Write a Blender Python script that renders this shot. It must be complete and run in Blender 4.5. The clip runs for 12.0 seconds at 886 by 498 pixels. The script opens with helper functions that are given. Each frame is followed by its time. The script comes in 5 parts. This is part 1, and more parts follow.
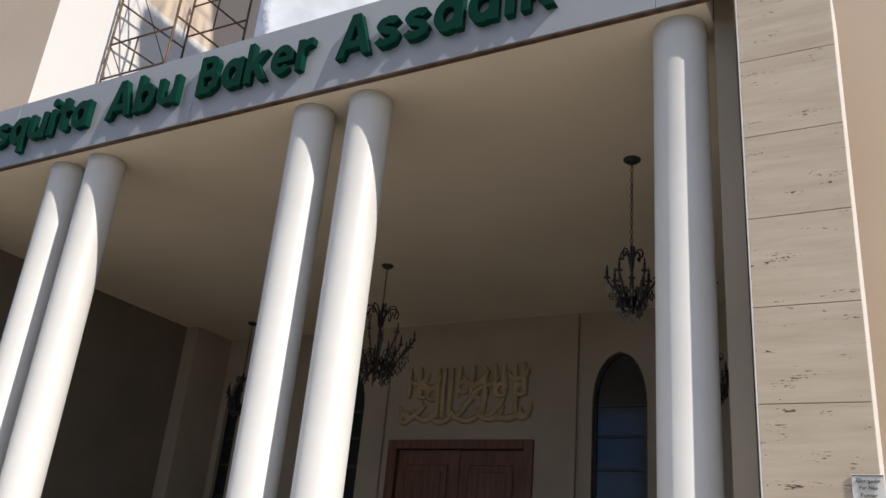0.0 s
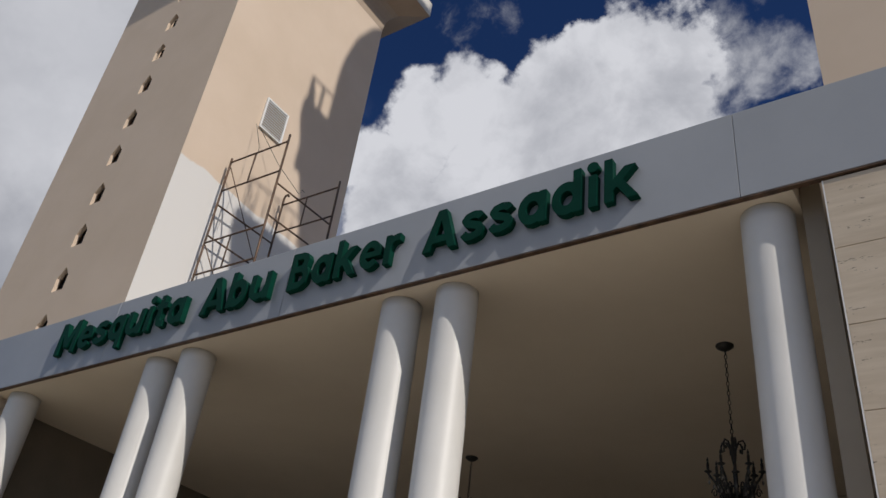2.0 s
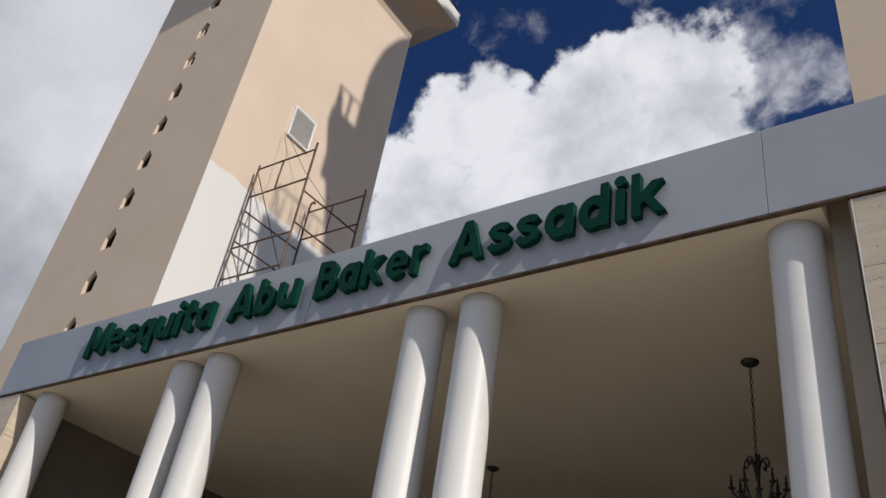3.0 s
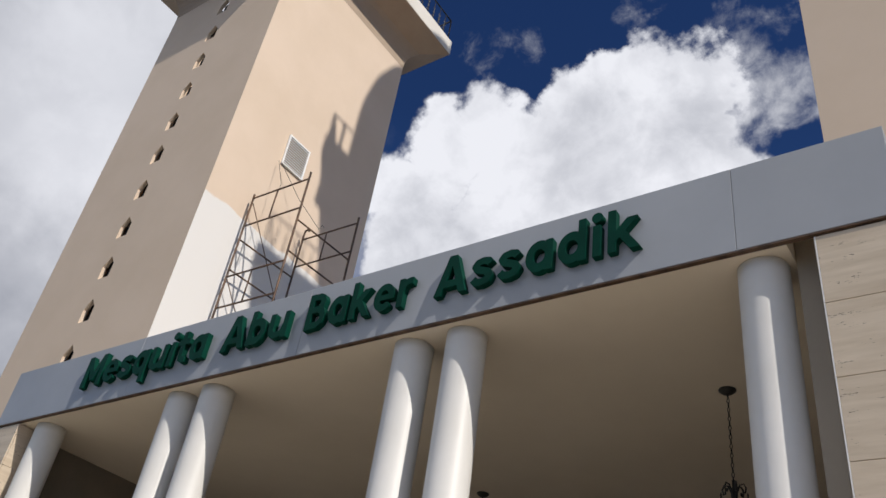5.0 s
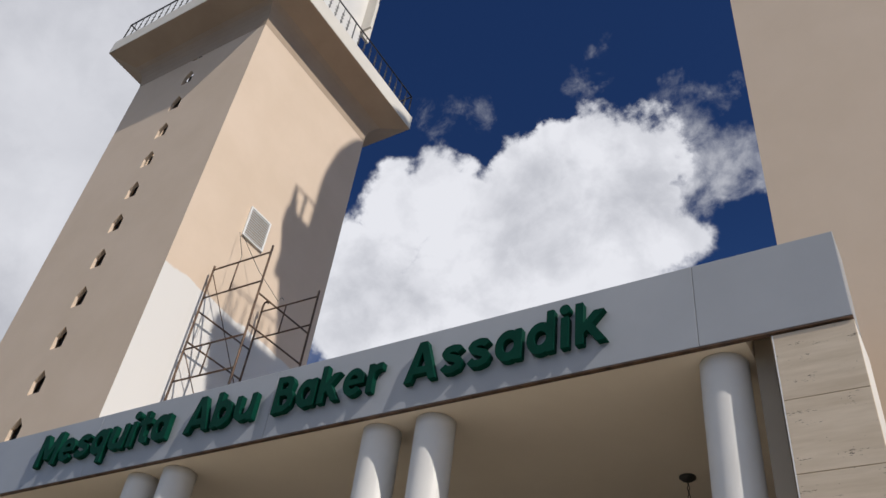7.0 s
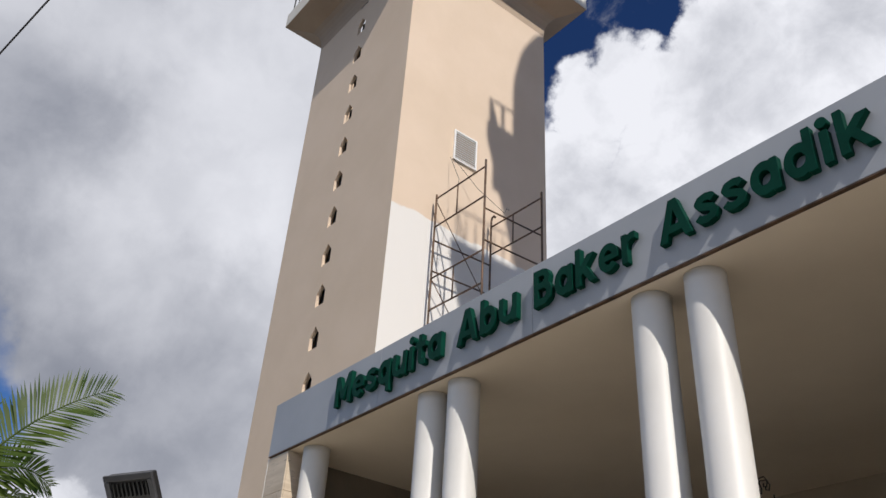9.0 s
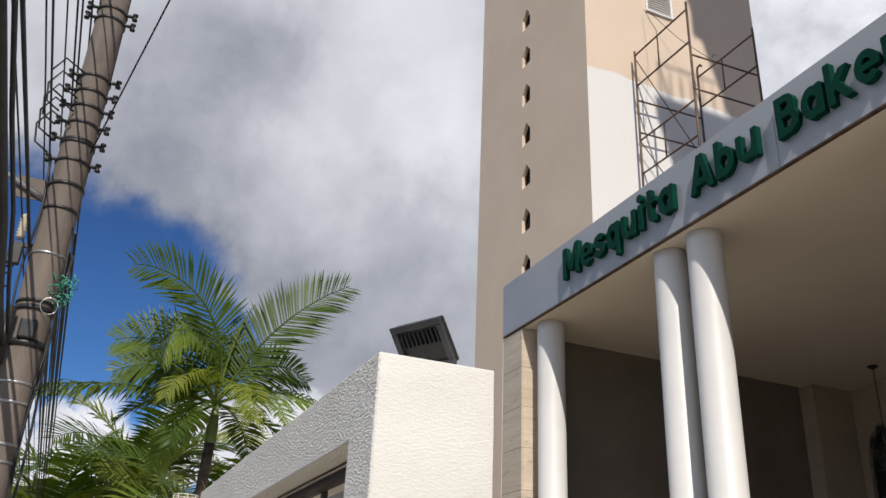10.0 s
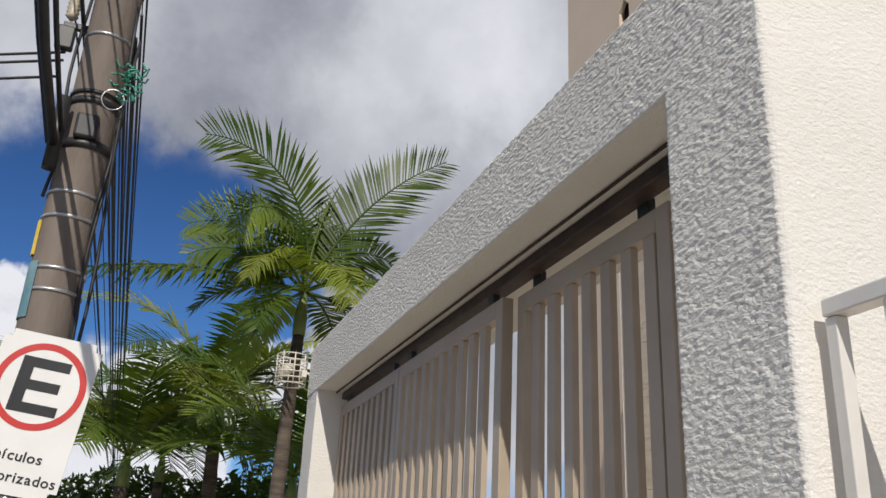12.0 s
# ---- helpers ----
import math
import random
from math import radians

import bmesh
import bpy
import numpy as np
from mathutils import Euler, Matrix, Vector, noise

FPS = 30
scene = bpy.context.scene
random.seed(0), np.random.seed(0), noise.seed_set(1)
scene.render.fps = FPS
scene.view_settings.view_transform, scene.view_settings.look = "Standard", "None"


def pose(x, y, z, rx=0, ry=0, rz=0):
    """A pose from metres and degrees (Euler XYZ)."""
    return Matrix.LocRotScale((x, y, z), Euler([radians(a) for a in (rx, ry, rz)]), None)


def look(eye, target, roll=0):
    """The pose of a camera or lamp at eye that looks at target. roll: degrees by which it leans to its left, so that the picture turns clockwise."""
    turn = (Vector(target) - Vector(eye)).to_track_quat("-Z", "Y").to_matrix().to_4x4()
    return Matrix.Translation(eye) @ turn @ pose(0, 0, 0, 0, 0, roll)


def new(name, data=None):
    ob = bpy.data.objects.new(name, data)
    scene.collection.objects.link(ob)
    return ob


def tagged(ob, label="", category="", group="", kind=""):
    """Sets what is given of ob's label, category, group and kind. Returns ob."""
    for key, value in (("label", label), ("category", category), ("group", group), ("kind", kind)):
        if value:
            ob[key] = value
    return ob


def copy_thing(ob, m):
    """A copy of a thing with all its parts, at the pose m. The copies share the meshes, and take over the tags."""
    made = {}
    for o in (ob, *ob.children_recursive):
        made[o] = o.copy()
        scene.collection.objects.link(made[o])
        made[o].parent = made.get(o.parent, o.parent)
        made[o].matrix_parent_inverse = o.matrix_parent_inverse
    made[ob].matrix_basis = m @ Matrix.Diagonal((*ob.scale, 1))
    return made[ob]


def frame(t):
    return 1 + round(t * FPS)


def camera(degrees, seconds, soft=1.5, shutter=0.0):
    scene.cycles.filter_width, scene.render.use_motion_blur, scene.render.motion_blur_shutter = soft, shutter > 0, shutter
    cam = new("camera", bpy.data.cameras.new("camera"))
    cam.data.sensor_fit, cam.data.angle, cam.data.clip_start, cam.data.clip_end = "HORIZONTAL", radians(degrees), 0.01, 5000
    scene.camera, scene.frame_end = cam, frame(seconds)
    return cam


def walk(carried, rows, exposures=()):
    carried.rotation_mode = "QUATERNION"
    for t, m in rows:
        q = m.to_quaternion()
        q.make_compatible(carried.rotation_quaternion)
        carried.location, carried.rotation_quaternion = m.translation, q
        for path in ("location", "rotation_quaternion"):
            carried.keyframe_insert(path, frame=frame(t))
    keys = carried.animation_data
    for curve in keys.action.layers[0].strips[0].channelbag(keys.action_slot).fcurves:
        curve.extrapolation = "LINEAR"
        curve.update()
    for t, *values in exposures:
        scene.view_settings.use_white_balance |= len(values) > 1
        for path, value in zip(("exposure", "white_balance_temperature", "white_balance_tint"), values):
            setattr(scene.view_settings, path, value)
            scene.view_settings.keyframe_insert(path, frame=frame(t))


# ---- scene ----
cam = camera(55.3, 12.0)
PATH = [
    (0, (0.194, -5.057, 1.704), (-0.742, -3.46, 2.459), 5.4),
    (0.5, (0.178, -5.076, 1.782), (-0.681, -3.603, 2.827), 5.9),
    (1, (0.193, -5.085, 1.791), (-0.666, -3.676, 2.921), 5.7),
    (1.5, (0.125, -5.108, 1.741), (-0.809, -3.747, 2.871), 6.5),
    (2, (0.091, -5.126, 1.758), (-0.921, -3.811, 2.875), 7.8),
    (2.5, (0.084, -5.173, 1.724), (-0.968, -3.891, 2.842), 9.2),
    (3, (0.095, -5.191, 1.736), (-0.956, -3.916, 2.863), 9.9),
    (5, (0.371, -5.374, 1.722), (-0.666, -4.121, 2.885), 9.5),
    (5.5, (0.355, -5.531, 1.732), (-0.671, -4.256, 2.882), 9.5),
    (6, (0.343, -5.668, 1.731), (-0.646, -4.389, 2.909), 9.6),
    (6.5, (0.365, -5.749, 1.757), (-0.572, -4.502, 3.008), 9.2),
    (8.3, (0.256, -5.718, 1.72), (-0.649, -4.539, 3.059), 4.7),
    (8.5, (0.218, -5.672, 1.697), (-0.783, -4.506, 2.977), 4.3),
    (9, (0.021, -5.687, 1.586), (-1.32, -4.678, 2.673), 3.7),
    (9.5, (-0.203, -5.658, 1.533), (-1.748, -4.834, 2.5), 3.5),
    (10, (-0.598, -5.706, 1.497), (-2.269, -5.005, 2.343), 2.7),
    (10.5, (-0.912, -5.717, 1.471), (-2.623, -5.05, 2.263), 2.1),
    (11, (-1.402, -5.635, 1.448), (-3.143, -5.026, 2.221), 2.8),
    (11.5, (-1.873, -5.637, 1.35), (-3.627, -5.028, 2.095), 3.5),
    (12, (-2.437, -5.653, 1.244), (-4.202, -5.046, 1.965), 2.9),
]
EXPOSURE = [(0, 0.2), (0.5, -0.2), (1, -0.38), (2, -0.42), (2.5, -0.36), (3, -0.14), (5, -0.02), (6, -0.02), (6.5, -0.10), (8.3, -0.13), (8.5, -0.12), (9, 0.0), (10, 0.03), (11.5, 0.0), (12, -0.08)]
walk(cam, [(t, look(eye, target, roll)) for t, eye, target, roll in PATH], EXPOSURE)

# ---------- world, sun, exposure ----------
SUN = Vector((1.0, -0.275, 0.94)).normalized()
sun = new("sun", bpy.data.lights.new("sun", "SUN"))
sun.data.energy, sun.data.angle, sun.data.color = 3.95, radians(0.55), (1.0, 0.94, 0.865)
sun.matrix_basis = look((20, -8, 30), Vector((20, -8, 30)) - SUN)


world = bpy.data.worlds.new("sky")
scene.world = world
world.use_nodes = True
wt = world.node_tree
wt.nodes.clear()


def wnode(kind, **values):
    n = wt.nodes.new(kind)
    for key, v in values.items():
        n.inputs[key].default_value = v
    return n


def wmath(op, a, b=None, clamp=False):
    n = wt.nodes.new("ShaderNodeMath")
    n.operation, n.use_clamp = op, clamp
    for k, v in enumerate((a, b)):
        if v is None:
            continue
        if isinstance(v, (int, float)):
            n.inputs[k].default_value = v
        else:
            wt.links.new(v, n.inputs[k])
    return n.outputs[0]


def wrange(v, a, b, c, d, smooth=True):
    n = wt.nodes.new("ShaderNodeMapRange")
    n.interpolation_type = "SMOOTHSTEP" if smooth else "LINEAR"
    wt.links.new(v, n.inputs[0])
    for k, x in enumerate((a, b, c, d)):
        n.inputs[k + 1].default_value = x
    return n.outputs[0]


wco = wt.nodes.new("ShaderNodeTexCoord").outputs["Generated"]


def wwarp(scale, amount):
    """Directions bent by noise, so that cloud outlines billow."""
    n, s, m = wt.nodes.new("ShaderNodeTexNoise"), wt.nodes.new("ShaderNodeVectorMath"), wt.nodes.new("ShaderNodeVectorMath")
    n.inputs["Scale"].default_value, n.inputs["Detail"].default_value, n.inputs["Roughness"].default_value = scale, 6, 0.55
    wt.links.new(wco, n.inputs["Vector"])
    s.operation, m.operation = "SUBTRACT", "MULTIPLY_ADD"
    s.inputs[1].default_value, m.inputs[1].default_value = (0.5, 0.5, 0.5), (amount, amount, amount)
    wt.links.new(n.outputs["Color"], s.inputs[0])
    wt.links.new(s.outputs[0], m.inputs[0])
    wt.links.new(wco, m.inputs[2])
    unit = wt.nodes.new("ShaderNodeVectorMath")
    unit.operation = "NORMALIZE"
    wt.links.new(m.outputs[0], unit.inputs[0])
    return unit.outputs[0]


bent = wwarp(14.0, 0.11)


def wnoise(scale, detail, rough, dist=0.0):
    n = wt.nodes.new("ShaderNodeTexNoise")
    n.inputs["Scale"].default_value, n.inputs["Detail"].default_value = scale, detail
    n.inputs["Roughness"].default_value, n.inputs["Distortion"].default_value = rough, dist
    wt.links.new(wco, n.inputs["Vector"])
    return n.outputs[0]


def wblob(d, outer, inner):
    """1 within inner degrees of the way d, 0 past outer degrees."""
    n = wt.nodes.new("ShaderNodeVectorMath")
    n.operation = "DOT_PRODUCT"
    wt.links.new(bent, n.inputs[0])
    n.inputs[1].default_value = Vector(d).normalized()
    return wrange(n.outputs["Value"], math.cos(radians(outer)), math.cos(radians(inner)), 0, 1)


def wmax(items):
    out = items[0]
    for i in items[1:]:
        out = wmath("MAXIMUM", out, i)
    return out


sky = wt.nodes.new("ShaderNodeTexSky")
sky.sky_type, sky.sun_disc = "NISHITA", False
sky.sun_elevation, sky.sun_rotation = math.asin(SUN.z), math.atan2(SUN.x, SUN.y)
sky.air_density, sky.dust_density, sky.ozone_density = 1.0, 0.3, 3.0
HEAP = ((-0.486, 0.557, 0.674, 2.9), (-0.536, 0.57, 0.622, 3.5), (-0.427, 0.587, 0.688, 3.3), (-0.389, 0.621, 0.68, 3.5), (-0.533, 0.618, 0.578, 4.6), (-0.441, 0.658, 0.611, 5.4),
        (-0.339, 0.678, 0.652, 5.8), (-0.259, 0.638, 0.725, 3.7), (-0.277, 0.612, 0.74, 2.3), (-0.212, 0.651, 0.729, 3.1), (-0.247, 0.7, 0.671, 4.2), (-0.306, 0.749, 0.587, 5.4), (-0.338, 0.606, 0.72, 2.6), (-0.30, 0.60, 0.741, 2.0))
heap = wmax([wblob(c[:3], c[3] * 1.35, c[3] * 0.45) for c in HEAP])
wisp = wmath("MULTIPLY", wmax([wblob((-.402, .527, .749), 3.2, 0.3), wblob((-.244, .56, .792), 2.6, 0.2)]), 0.20)
lobe = wmath("MULTIPLY", wmax([wblob((-.151, .642, .752), 4.6, 0.8), wblob((-.13, .678, .723), 4.0, 0.6), wblob((-.119, .627, .77), 2.6, 0.3), wblob((-.103, .694, .713), 2.4, 0.3), wblob((-.19, .676, .712), 4.0, 1.0)]), 0.41)
wisp = wmath("MAXIMUM", wisp, lobe)
hole = wmax([wblob((-.943, -.105, .316), 11.5, 4), wblob((-.944, .011, .325), 9.5, 2.5), wblob((-.948, .10, .285), 6, 1), wblob((-.975, .053, .218), 8, 1), wblob((-.90, -.36, .25), 18, 8)])
veil = wmax([wblob((-.82, .12, .60), 30, 12), wblob((-.84, .30, .45), 26, 12), wblob((-.70, .25, .75), 17, 7), wblob((-.86, .3, .3), 18, 8), wblob((-.5, -.5, .8), 38, 20)])
veil = wmath("MULTIPLY", veil, wmath("SUBTRACT", 1.0, hole))
low = wmax([wblob((-.962, -.145, .233), 4, 1), wblob((-.982, -.024, .180), 3.2, 0.6), wblob((-.972, .134, .195), 4.2, 1), wblob((-.956, .224, .190), 5, 1), wblob((-.99, 0, .10), 9, 3)])
rest = wmath("MULTIPLY", wblob((.7, -.7, .35), 90, 40), 0.5)
puff = wmath("SUBTRACT", wmath("ADD", wmath("MULTIPLY", wnoise(11.0, 10, 0.62, 0.4), 0.6), wmath("MULTIPLY", wnoise(30.0, 9, 0.60, 0.3), 0.4)), 0.47)
solid = wrange(wmath("ADD", wmath("MULTIPLY", wmax([heap, low, wisp, rest]), 0.85), wmath("MULTIPLY", puff, 1.4)), 0.20, 0.66, 0, 1)
thin = wrange(wmath("ADD", veil, wmath("MULTIPLY", puff, 0.45)), 0.10, 0.80, 0, 1)
density = wmath("MAXIMUM", solid, thin)
fine = wrange(wmath("ADD", wmath("MULTIPLY", wnoise(8.0, 8, 0.55, 0.5), 0.70), wmath("MULTIPLY", wnoise(24.0, 7, 0.6, 0.3), 0.30)), 0.38, 0.60, 0, 1)
broad = wrange(wnoise(3.6, 5, 0.5, 0.2), 0.35, 0.65, 0, 1)
crisp = wmath("MAXIMUM", heap, low)
shade = wmax([wblob((-.344, .635, .692), 5.0, 0.5), wblob((-.225, .675, .703), 4.0, 0.5), wblob((-.523, .601, .604), 4.5, 0.5)])
lit_heap = wmath("SUBTRACT", wmath("ADD", wmath("MULTIPLY", fine, 0.26), 0.80), wmath("MULTIPLY", shade, 0.20))
lit_veil = wmath("ADD", wmath("ADD", wmath("MULTIPLY", broad, 0.16), wmath("MULTIPLY", fine, 0.10)), 0.46)
share = wrange(crisp, 0.05, 0.45, 0, 1)
lit = wmath("ADD", wmath("MULTIPLY", lit_heap, share), wmath("MULTIPLY", lit_veil, wmath("SUBTRACT", 1.0, share)))
glow = wmath("MULTIPLY", wmax([wblob((-.846, .188, .498), 9, 0), wblob((-.78, .264, .568), 9, 0), wblob((-.846, .154, .511), 5, 0), wblob((-.786, .282, .55), 5, 0), wblob((-.697, .244, .675), 9, 0)]), 0.22)
murk = wmath("MULTIPLY", wmax([wblob((-.90, .03, .43), 11, 2), wblob((-.90, .16, .35), 11, 2), wblob((-.87, .265, .38), 10, 2), wblob((-.88, .36, .28), 11, 2), wblob((-.83, .05, .556), 8, 1)]), 0.27)
value = wmath("ADD", wmath("SUBTRACT", lit, murk), glow)
tone = wt.nodes.new("ShaderNodeMix")
tone.data_type = "RGBA"
tone.inputs[6].default_value, tone.inputs[7].default_value = (0.13, 0.15, 0.21, 1), (0.93, 0.94, 1.0, 1)
wt.links.new(value, tone.inputs[0])
deep = wt.nodes.new("ShaderNodeMix")
deep.data_type, deep.blend_type = "RGBA", "MULTIPLY"
deep.inputs[0].default_value = 1.0
haze = wt.nodes.new("ShaderNodeMix")
haze.data_type = "RGBA"
haze.inputs[6].default_value, haze.inputs[7].default_value = (0.62, 1.06, 1.62, 1), (0.30, 0.49, 0.86, 1)
rise = wt.nodes.new("ShaderNodeSeparateXYZ")
wt.links.new(wco, rise.inputs[0])
wt.links.new(wrange(rise.outputs[2], 0.15, 0.70, 0, 1, False), haze.inputs[0])
wt.links.new(haze.outputs[2], deep.inputs[7])
wt.links.new(sky.outputs[0], deep.inputs[6])
clear, cloud = wt.nodes.new("ShaderNodeBackground"), wt.nodes.new("ShaderNodeBackground")
clear.inputs[1].default_value, cloud.inputs[1].default_value = 0.060, 0.93
wt.links.new(deep.outputs[2], clear.inputs[0])
wt.links.new(tone.outputs[2], cloud.inputs[0])
both = wt.nodes.new("ShaderNodeMixShader")
wt.links.new(density, both.inputs[0])
wt.links.new(clear.outputs[0], both.inputs[1])
wt.links.new(cloud.outputs[0], both.inputs[2])
wt.links.new(both.outputs[0], wt.nodes.new("ShaderNodeOutputWorld").inputs[0])


# ---------- materials ----------
def material(name, a, b, rough=0.6, scale=2.0, fine=60.0, bump=0.1, depth=0.004, metal=0.0, stretch=(1, 1, 1), spread=(0.35, 0.65), spec=0.5, vary=0.0):
    """A surface whose colour wanders between a and b, with fine relief."""
    m = bpy.data.materials.new(name)
    m.use_nodes = True
    t = m.node_tree
    p = t.nodes["Principled BSDF"]
    co = t.nodes.new("ShaderNodeTexCoord")
    mp = t.nodes.new("ShaderNodeMapping")
    mp.inputs["Scale"].default_value = stretch
    t.links.new(co.outputs["Object"], mp.inputs[0])
    n1, n2 = t.nodes.new("ShaderNodeTexNoise"), t.nodes.new("ShaderNodeTexNoise")
    for n, s, d in ((n1, scale, 6), (n2, fine, 4)):
        n.inputs["Scale"].default_value, n.inputs["Detail"].default_value, n.inputs["Roughness"].default_value = s, d, 0.6
        t.links.new(mp.outputs[0], n.inputs["Vector"])
    r = t.nodes.new("ShaderNodeMapRange")
    r.inputs[1].default_value, r.inputs[2].default_value = spread
    t.links.new(n1.outputs[0], r.inputs[0])
    mix = t.nodes.new("ShaderNodeMix")
    mix.data_type = "RGBA"
    mix.inputs[6].default_value, mix.inputs[7].default_value = (*a, 1), (*b, 1)
    t.links.new(r.outputs[0], mix.inputs[0])
    out = mix.outputs[2]
    if vary:
        info, hsv = t.nodes.new("ShaderNodeObjectInfo"), t.nodes.new("ShaderNodeHueSaturation")
        vr = t.nodes.new("ShaderNodeMapRange")
        vr.inputs[3].default_value, vr.inputs[4].default_value = 1 - vary, 1 + vary
        t.links.new(info.outputs["Random"], vr.inputs[0])
        t.links.new(vr.outputs[0], hsv.inputs["Value"])
        t.links.new(out, hsv.inputs["Color"])
        out = hsv.outputs[0]
    t.links.new(out, p.inputs["Base Color"])
    rr = t.nodes.new("ShaderNodeMapRange")
    rr.inputs[3].default_value, rr.inputs[4].default_value = max(rough - 0.1, 0.02), min(rough + 0.1, 1)
    t.links.new(n2.outputs[0], rr.inputs[0])
    t.links.new(rr.outputs[0], p.inputs["Roughness"])
    p.inputs["Metallic"].default_value = metal
    p.inputs["Specular IOR Level"].default_value = spec
    if bump:
        bp = t.nodes.new("ShaderNodeBump")
        bp.inputs["Strength"].default_value, bp.inputs["Distance"].default_value = bump, depth
        t.links.new(n2.outputs[0], bp.inputs["Height"])
        t.links.new(bp.outputs[0], p.inputs["Normal"])
    return m


WHITE = material("white_column_paint", (0.68, 0.665, 0.635), (0.74, 0.725, 0.70), 0.45, 1.5, 40, 0.06, 0.003)
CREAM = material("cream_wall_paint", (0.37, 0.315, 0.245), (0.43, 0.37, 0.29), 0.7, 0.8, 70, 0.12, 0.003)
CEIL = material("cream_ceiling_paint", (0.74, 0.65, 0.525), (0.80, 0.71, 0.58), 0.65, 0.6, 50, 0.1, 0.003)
ALU = material("grey_composite_panel", (0.345, 0.36, 0.385), (0.385, 0.40, 0.425), 0.42, 0.8, 160, 0.03, 0.001, 0.15)
GREEN = material("green_acrylic", (0.001, 0.033, 0.022), (0.002, 0.046, 0.030), 0.5, 4, 120, 0.02, 0.001, spec=0.06)
BLACK = material("black_metal", (0.012, 0.012, 0.013), (0.03, 0.028, 0.026), 0.45, 8, 120, 0.1, 0.001)
IRON = material("rusty_scaffold_tube", (0.055, 0.035, 0.025), (0.17, 0.10, 0.06), 0.6, 6, 90, 0.3, 0.002, 0.3)
WOOD = material("dark_red_wood", (0.10, 0.036, 0.015), (0.19, 0.076, 0.032), 0.42, 3, 60, 0.15, 0.002, 0, (6, 6, 0.7))
DARKGLASS = material("tinted_glass", (0.02, 0.022, 0.026), (0.03, 0.033, 0.038), 0.06, 2, 20, 0.0)
CONCRETE = material("weathered_concrete", (0.115, 0.093, 0.076), (0.225, 0.185, 0.152), 0.85, 2.5, 55, 0.5, 0.006, 0, (1.5, 1.5, 0.35))
STEEL = material("galvanised_steel", (0.45, 0.45, 0.45), (0.62, 0.62, 0.62), 0.35, 20, 90, 0.05, 0.001, 0.8)
CABLE = material("black_cable", (0.012, 0.012, 0.014), (0.028, 0.028, 0.03), 0.55, 10, 60, 0.0)
GOLD = material("carved_sand_relief", (0.42, 0.32, 0.185), (0.50, 0.39, 0.24), 0.6, 6, 60, 0.2, 0.003)
LOUVRE = material("white_louvre_paint", (0.78, 0.77, 0.75), (0.84, 0.83, 0.81), 0.4, 5, 60, 0.0)
RUST = material("dark_rusty_steel", (0.022, 0.015, 0.012), (0.06, 0.035, 0.025), 0.6, 8, 60, 0.2, 0.002)
SLATE = material("polished_stone_floor", (0.22, 0.195, 0.165), (0.30, 0.265, 0.225), 0.35, 2, 60, 0.05)
CREAMW = material("pale_cream_paint", (0.68, 0.64, 0.57), (0.74, 0.70, 0.63), 0.65, 0.8, 70, 0.12, 0.003)
# darker tan than the shaft, for the balcony underside and upper slab
SOFFIT = material("dark_tan_soffit", (0.40, 0.30, 0.22), (0.45, 0.345, 0.255), 0.75, 0.8, 80, 0.2, 0.003)
GATE = material("warm_cream_gate_paint", (0.38, 0.305, 0.225), (0.45, 0.37, 0.28), 0.45, 3, 70, 0.08, 0.002)
RAILP = material("pale_rail_paint", (0.66, 0.63, 0.58), (0.75, 0.72, 0.67), 0.45, 6, 60, 0.15, 0.002)
GROUND = material("warm_concrete_paving", (0.44, 0.395, 0.33), (0.54, 0.49, 0.415), 0.9, 0.5, 25, 0.3, 0.01)
ASPHALT = material("worn_asphalt", (0.045, 0.045, 0.047), (0.07, 0.069, 0.068), 0.9, 0.6, 40, 0.5, 0.01)
TRUNK = material("palm_trunk_bark", (0.05, 0.038, 0.028), (0.13, 0.10, 0.075), 0.9, 3, 30, 0.6, 0.012, 0, (1, 1, 5))
SHAFTG = material("green_crownshaft", (0.10, 0.16, 0.04), (0.20, 0.24, 0.07), 0.5, 3, 30, 0.1, 0.003)
WIREW = material("cream_wire", (0.62, 0.56, 0.46), (0.70, 0.65, 0.55), 0.5, 8, 60, 0.0)
CERAM = material("glazed_insulator", (0.42, 0.36, 0.26), (0.55, 0.48, 0.36), 0.25, 8, 60, 0.0)
PLATE = material("white_sign_plate", (0.74, 0.73, 0.69), (0.80, 0.79, 0.75), 0.4, 4, 60, 0.0)
RED = material("red_sign_ring", (0.52, 0.035, 0.03), (0.58, 0.05, 0.04), 0.4, 6, 60, 0.0)
INK = material("black_sign_ink", (0.012, 0.012, 0.012), (0.02, 0.02, 0.02), 0.5, 6, 60, 0.0)
TEAL = material("faded_teal_poster", (0.10, 0.22, 0.25), (0.20, 0.33, 0.36), 0.7, 9, 60, 0.0)
YELLOW = material("yellow_stencil", (0.50, 0.36, 0.03), (0.60, 0.45, 0.06), 0.7, 30, 60, 0.0)
BEZEL = material("grey_lamp_bezel", (0.045, 0.046, 0.05), (0.07, 0.07, 0.075), 0.45, 8, 120, 0.05, 0.001)
NET = material("green_plastic_netting", (0.03, 0.22, 0.14), (0.10, 0.40, 0.28), 0.5, 12, 60, 0.0)
# west wall only: the portico's dim end is put into this darker colour
DIMWALL = material("shade_darkened_wall", (0.17, 0.145, 0.112), (0.22, 0.185, 0.145), 0.7, 0.8, 70, 0.12, 0.003)
CRYSTAL = material("chandelier_crystal", (0.10, 0.09, 0.08), (0.2, 0.18, 0.16), 0.12, 8, 60, 0.0, spec=0.8)


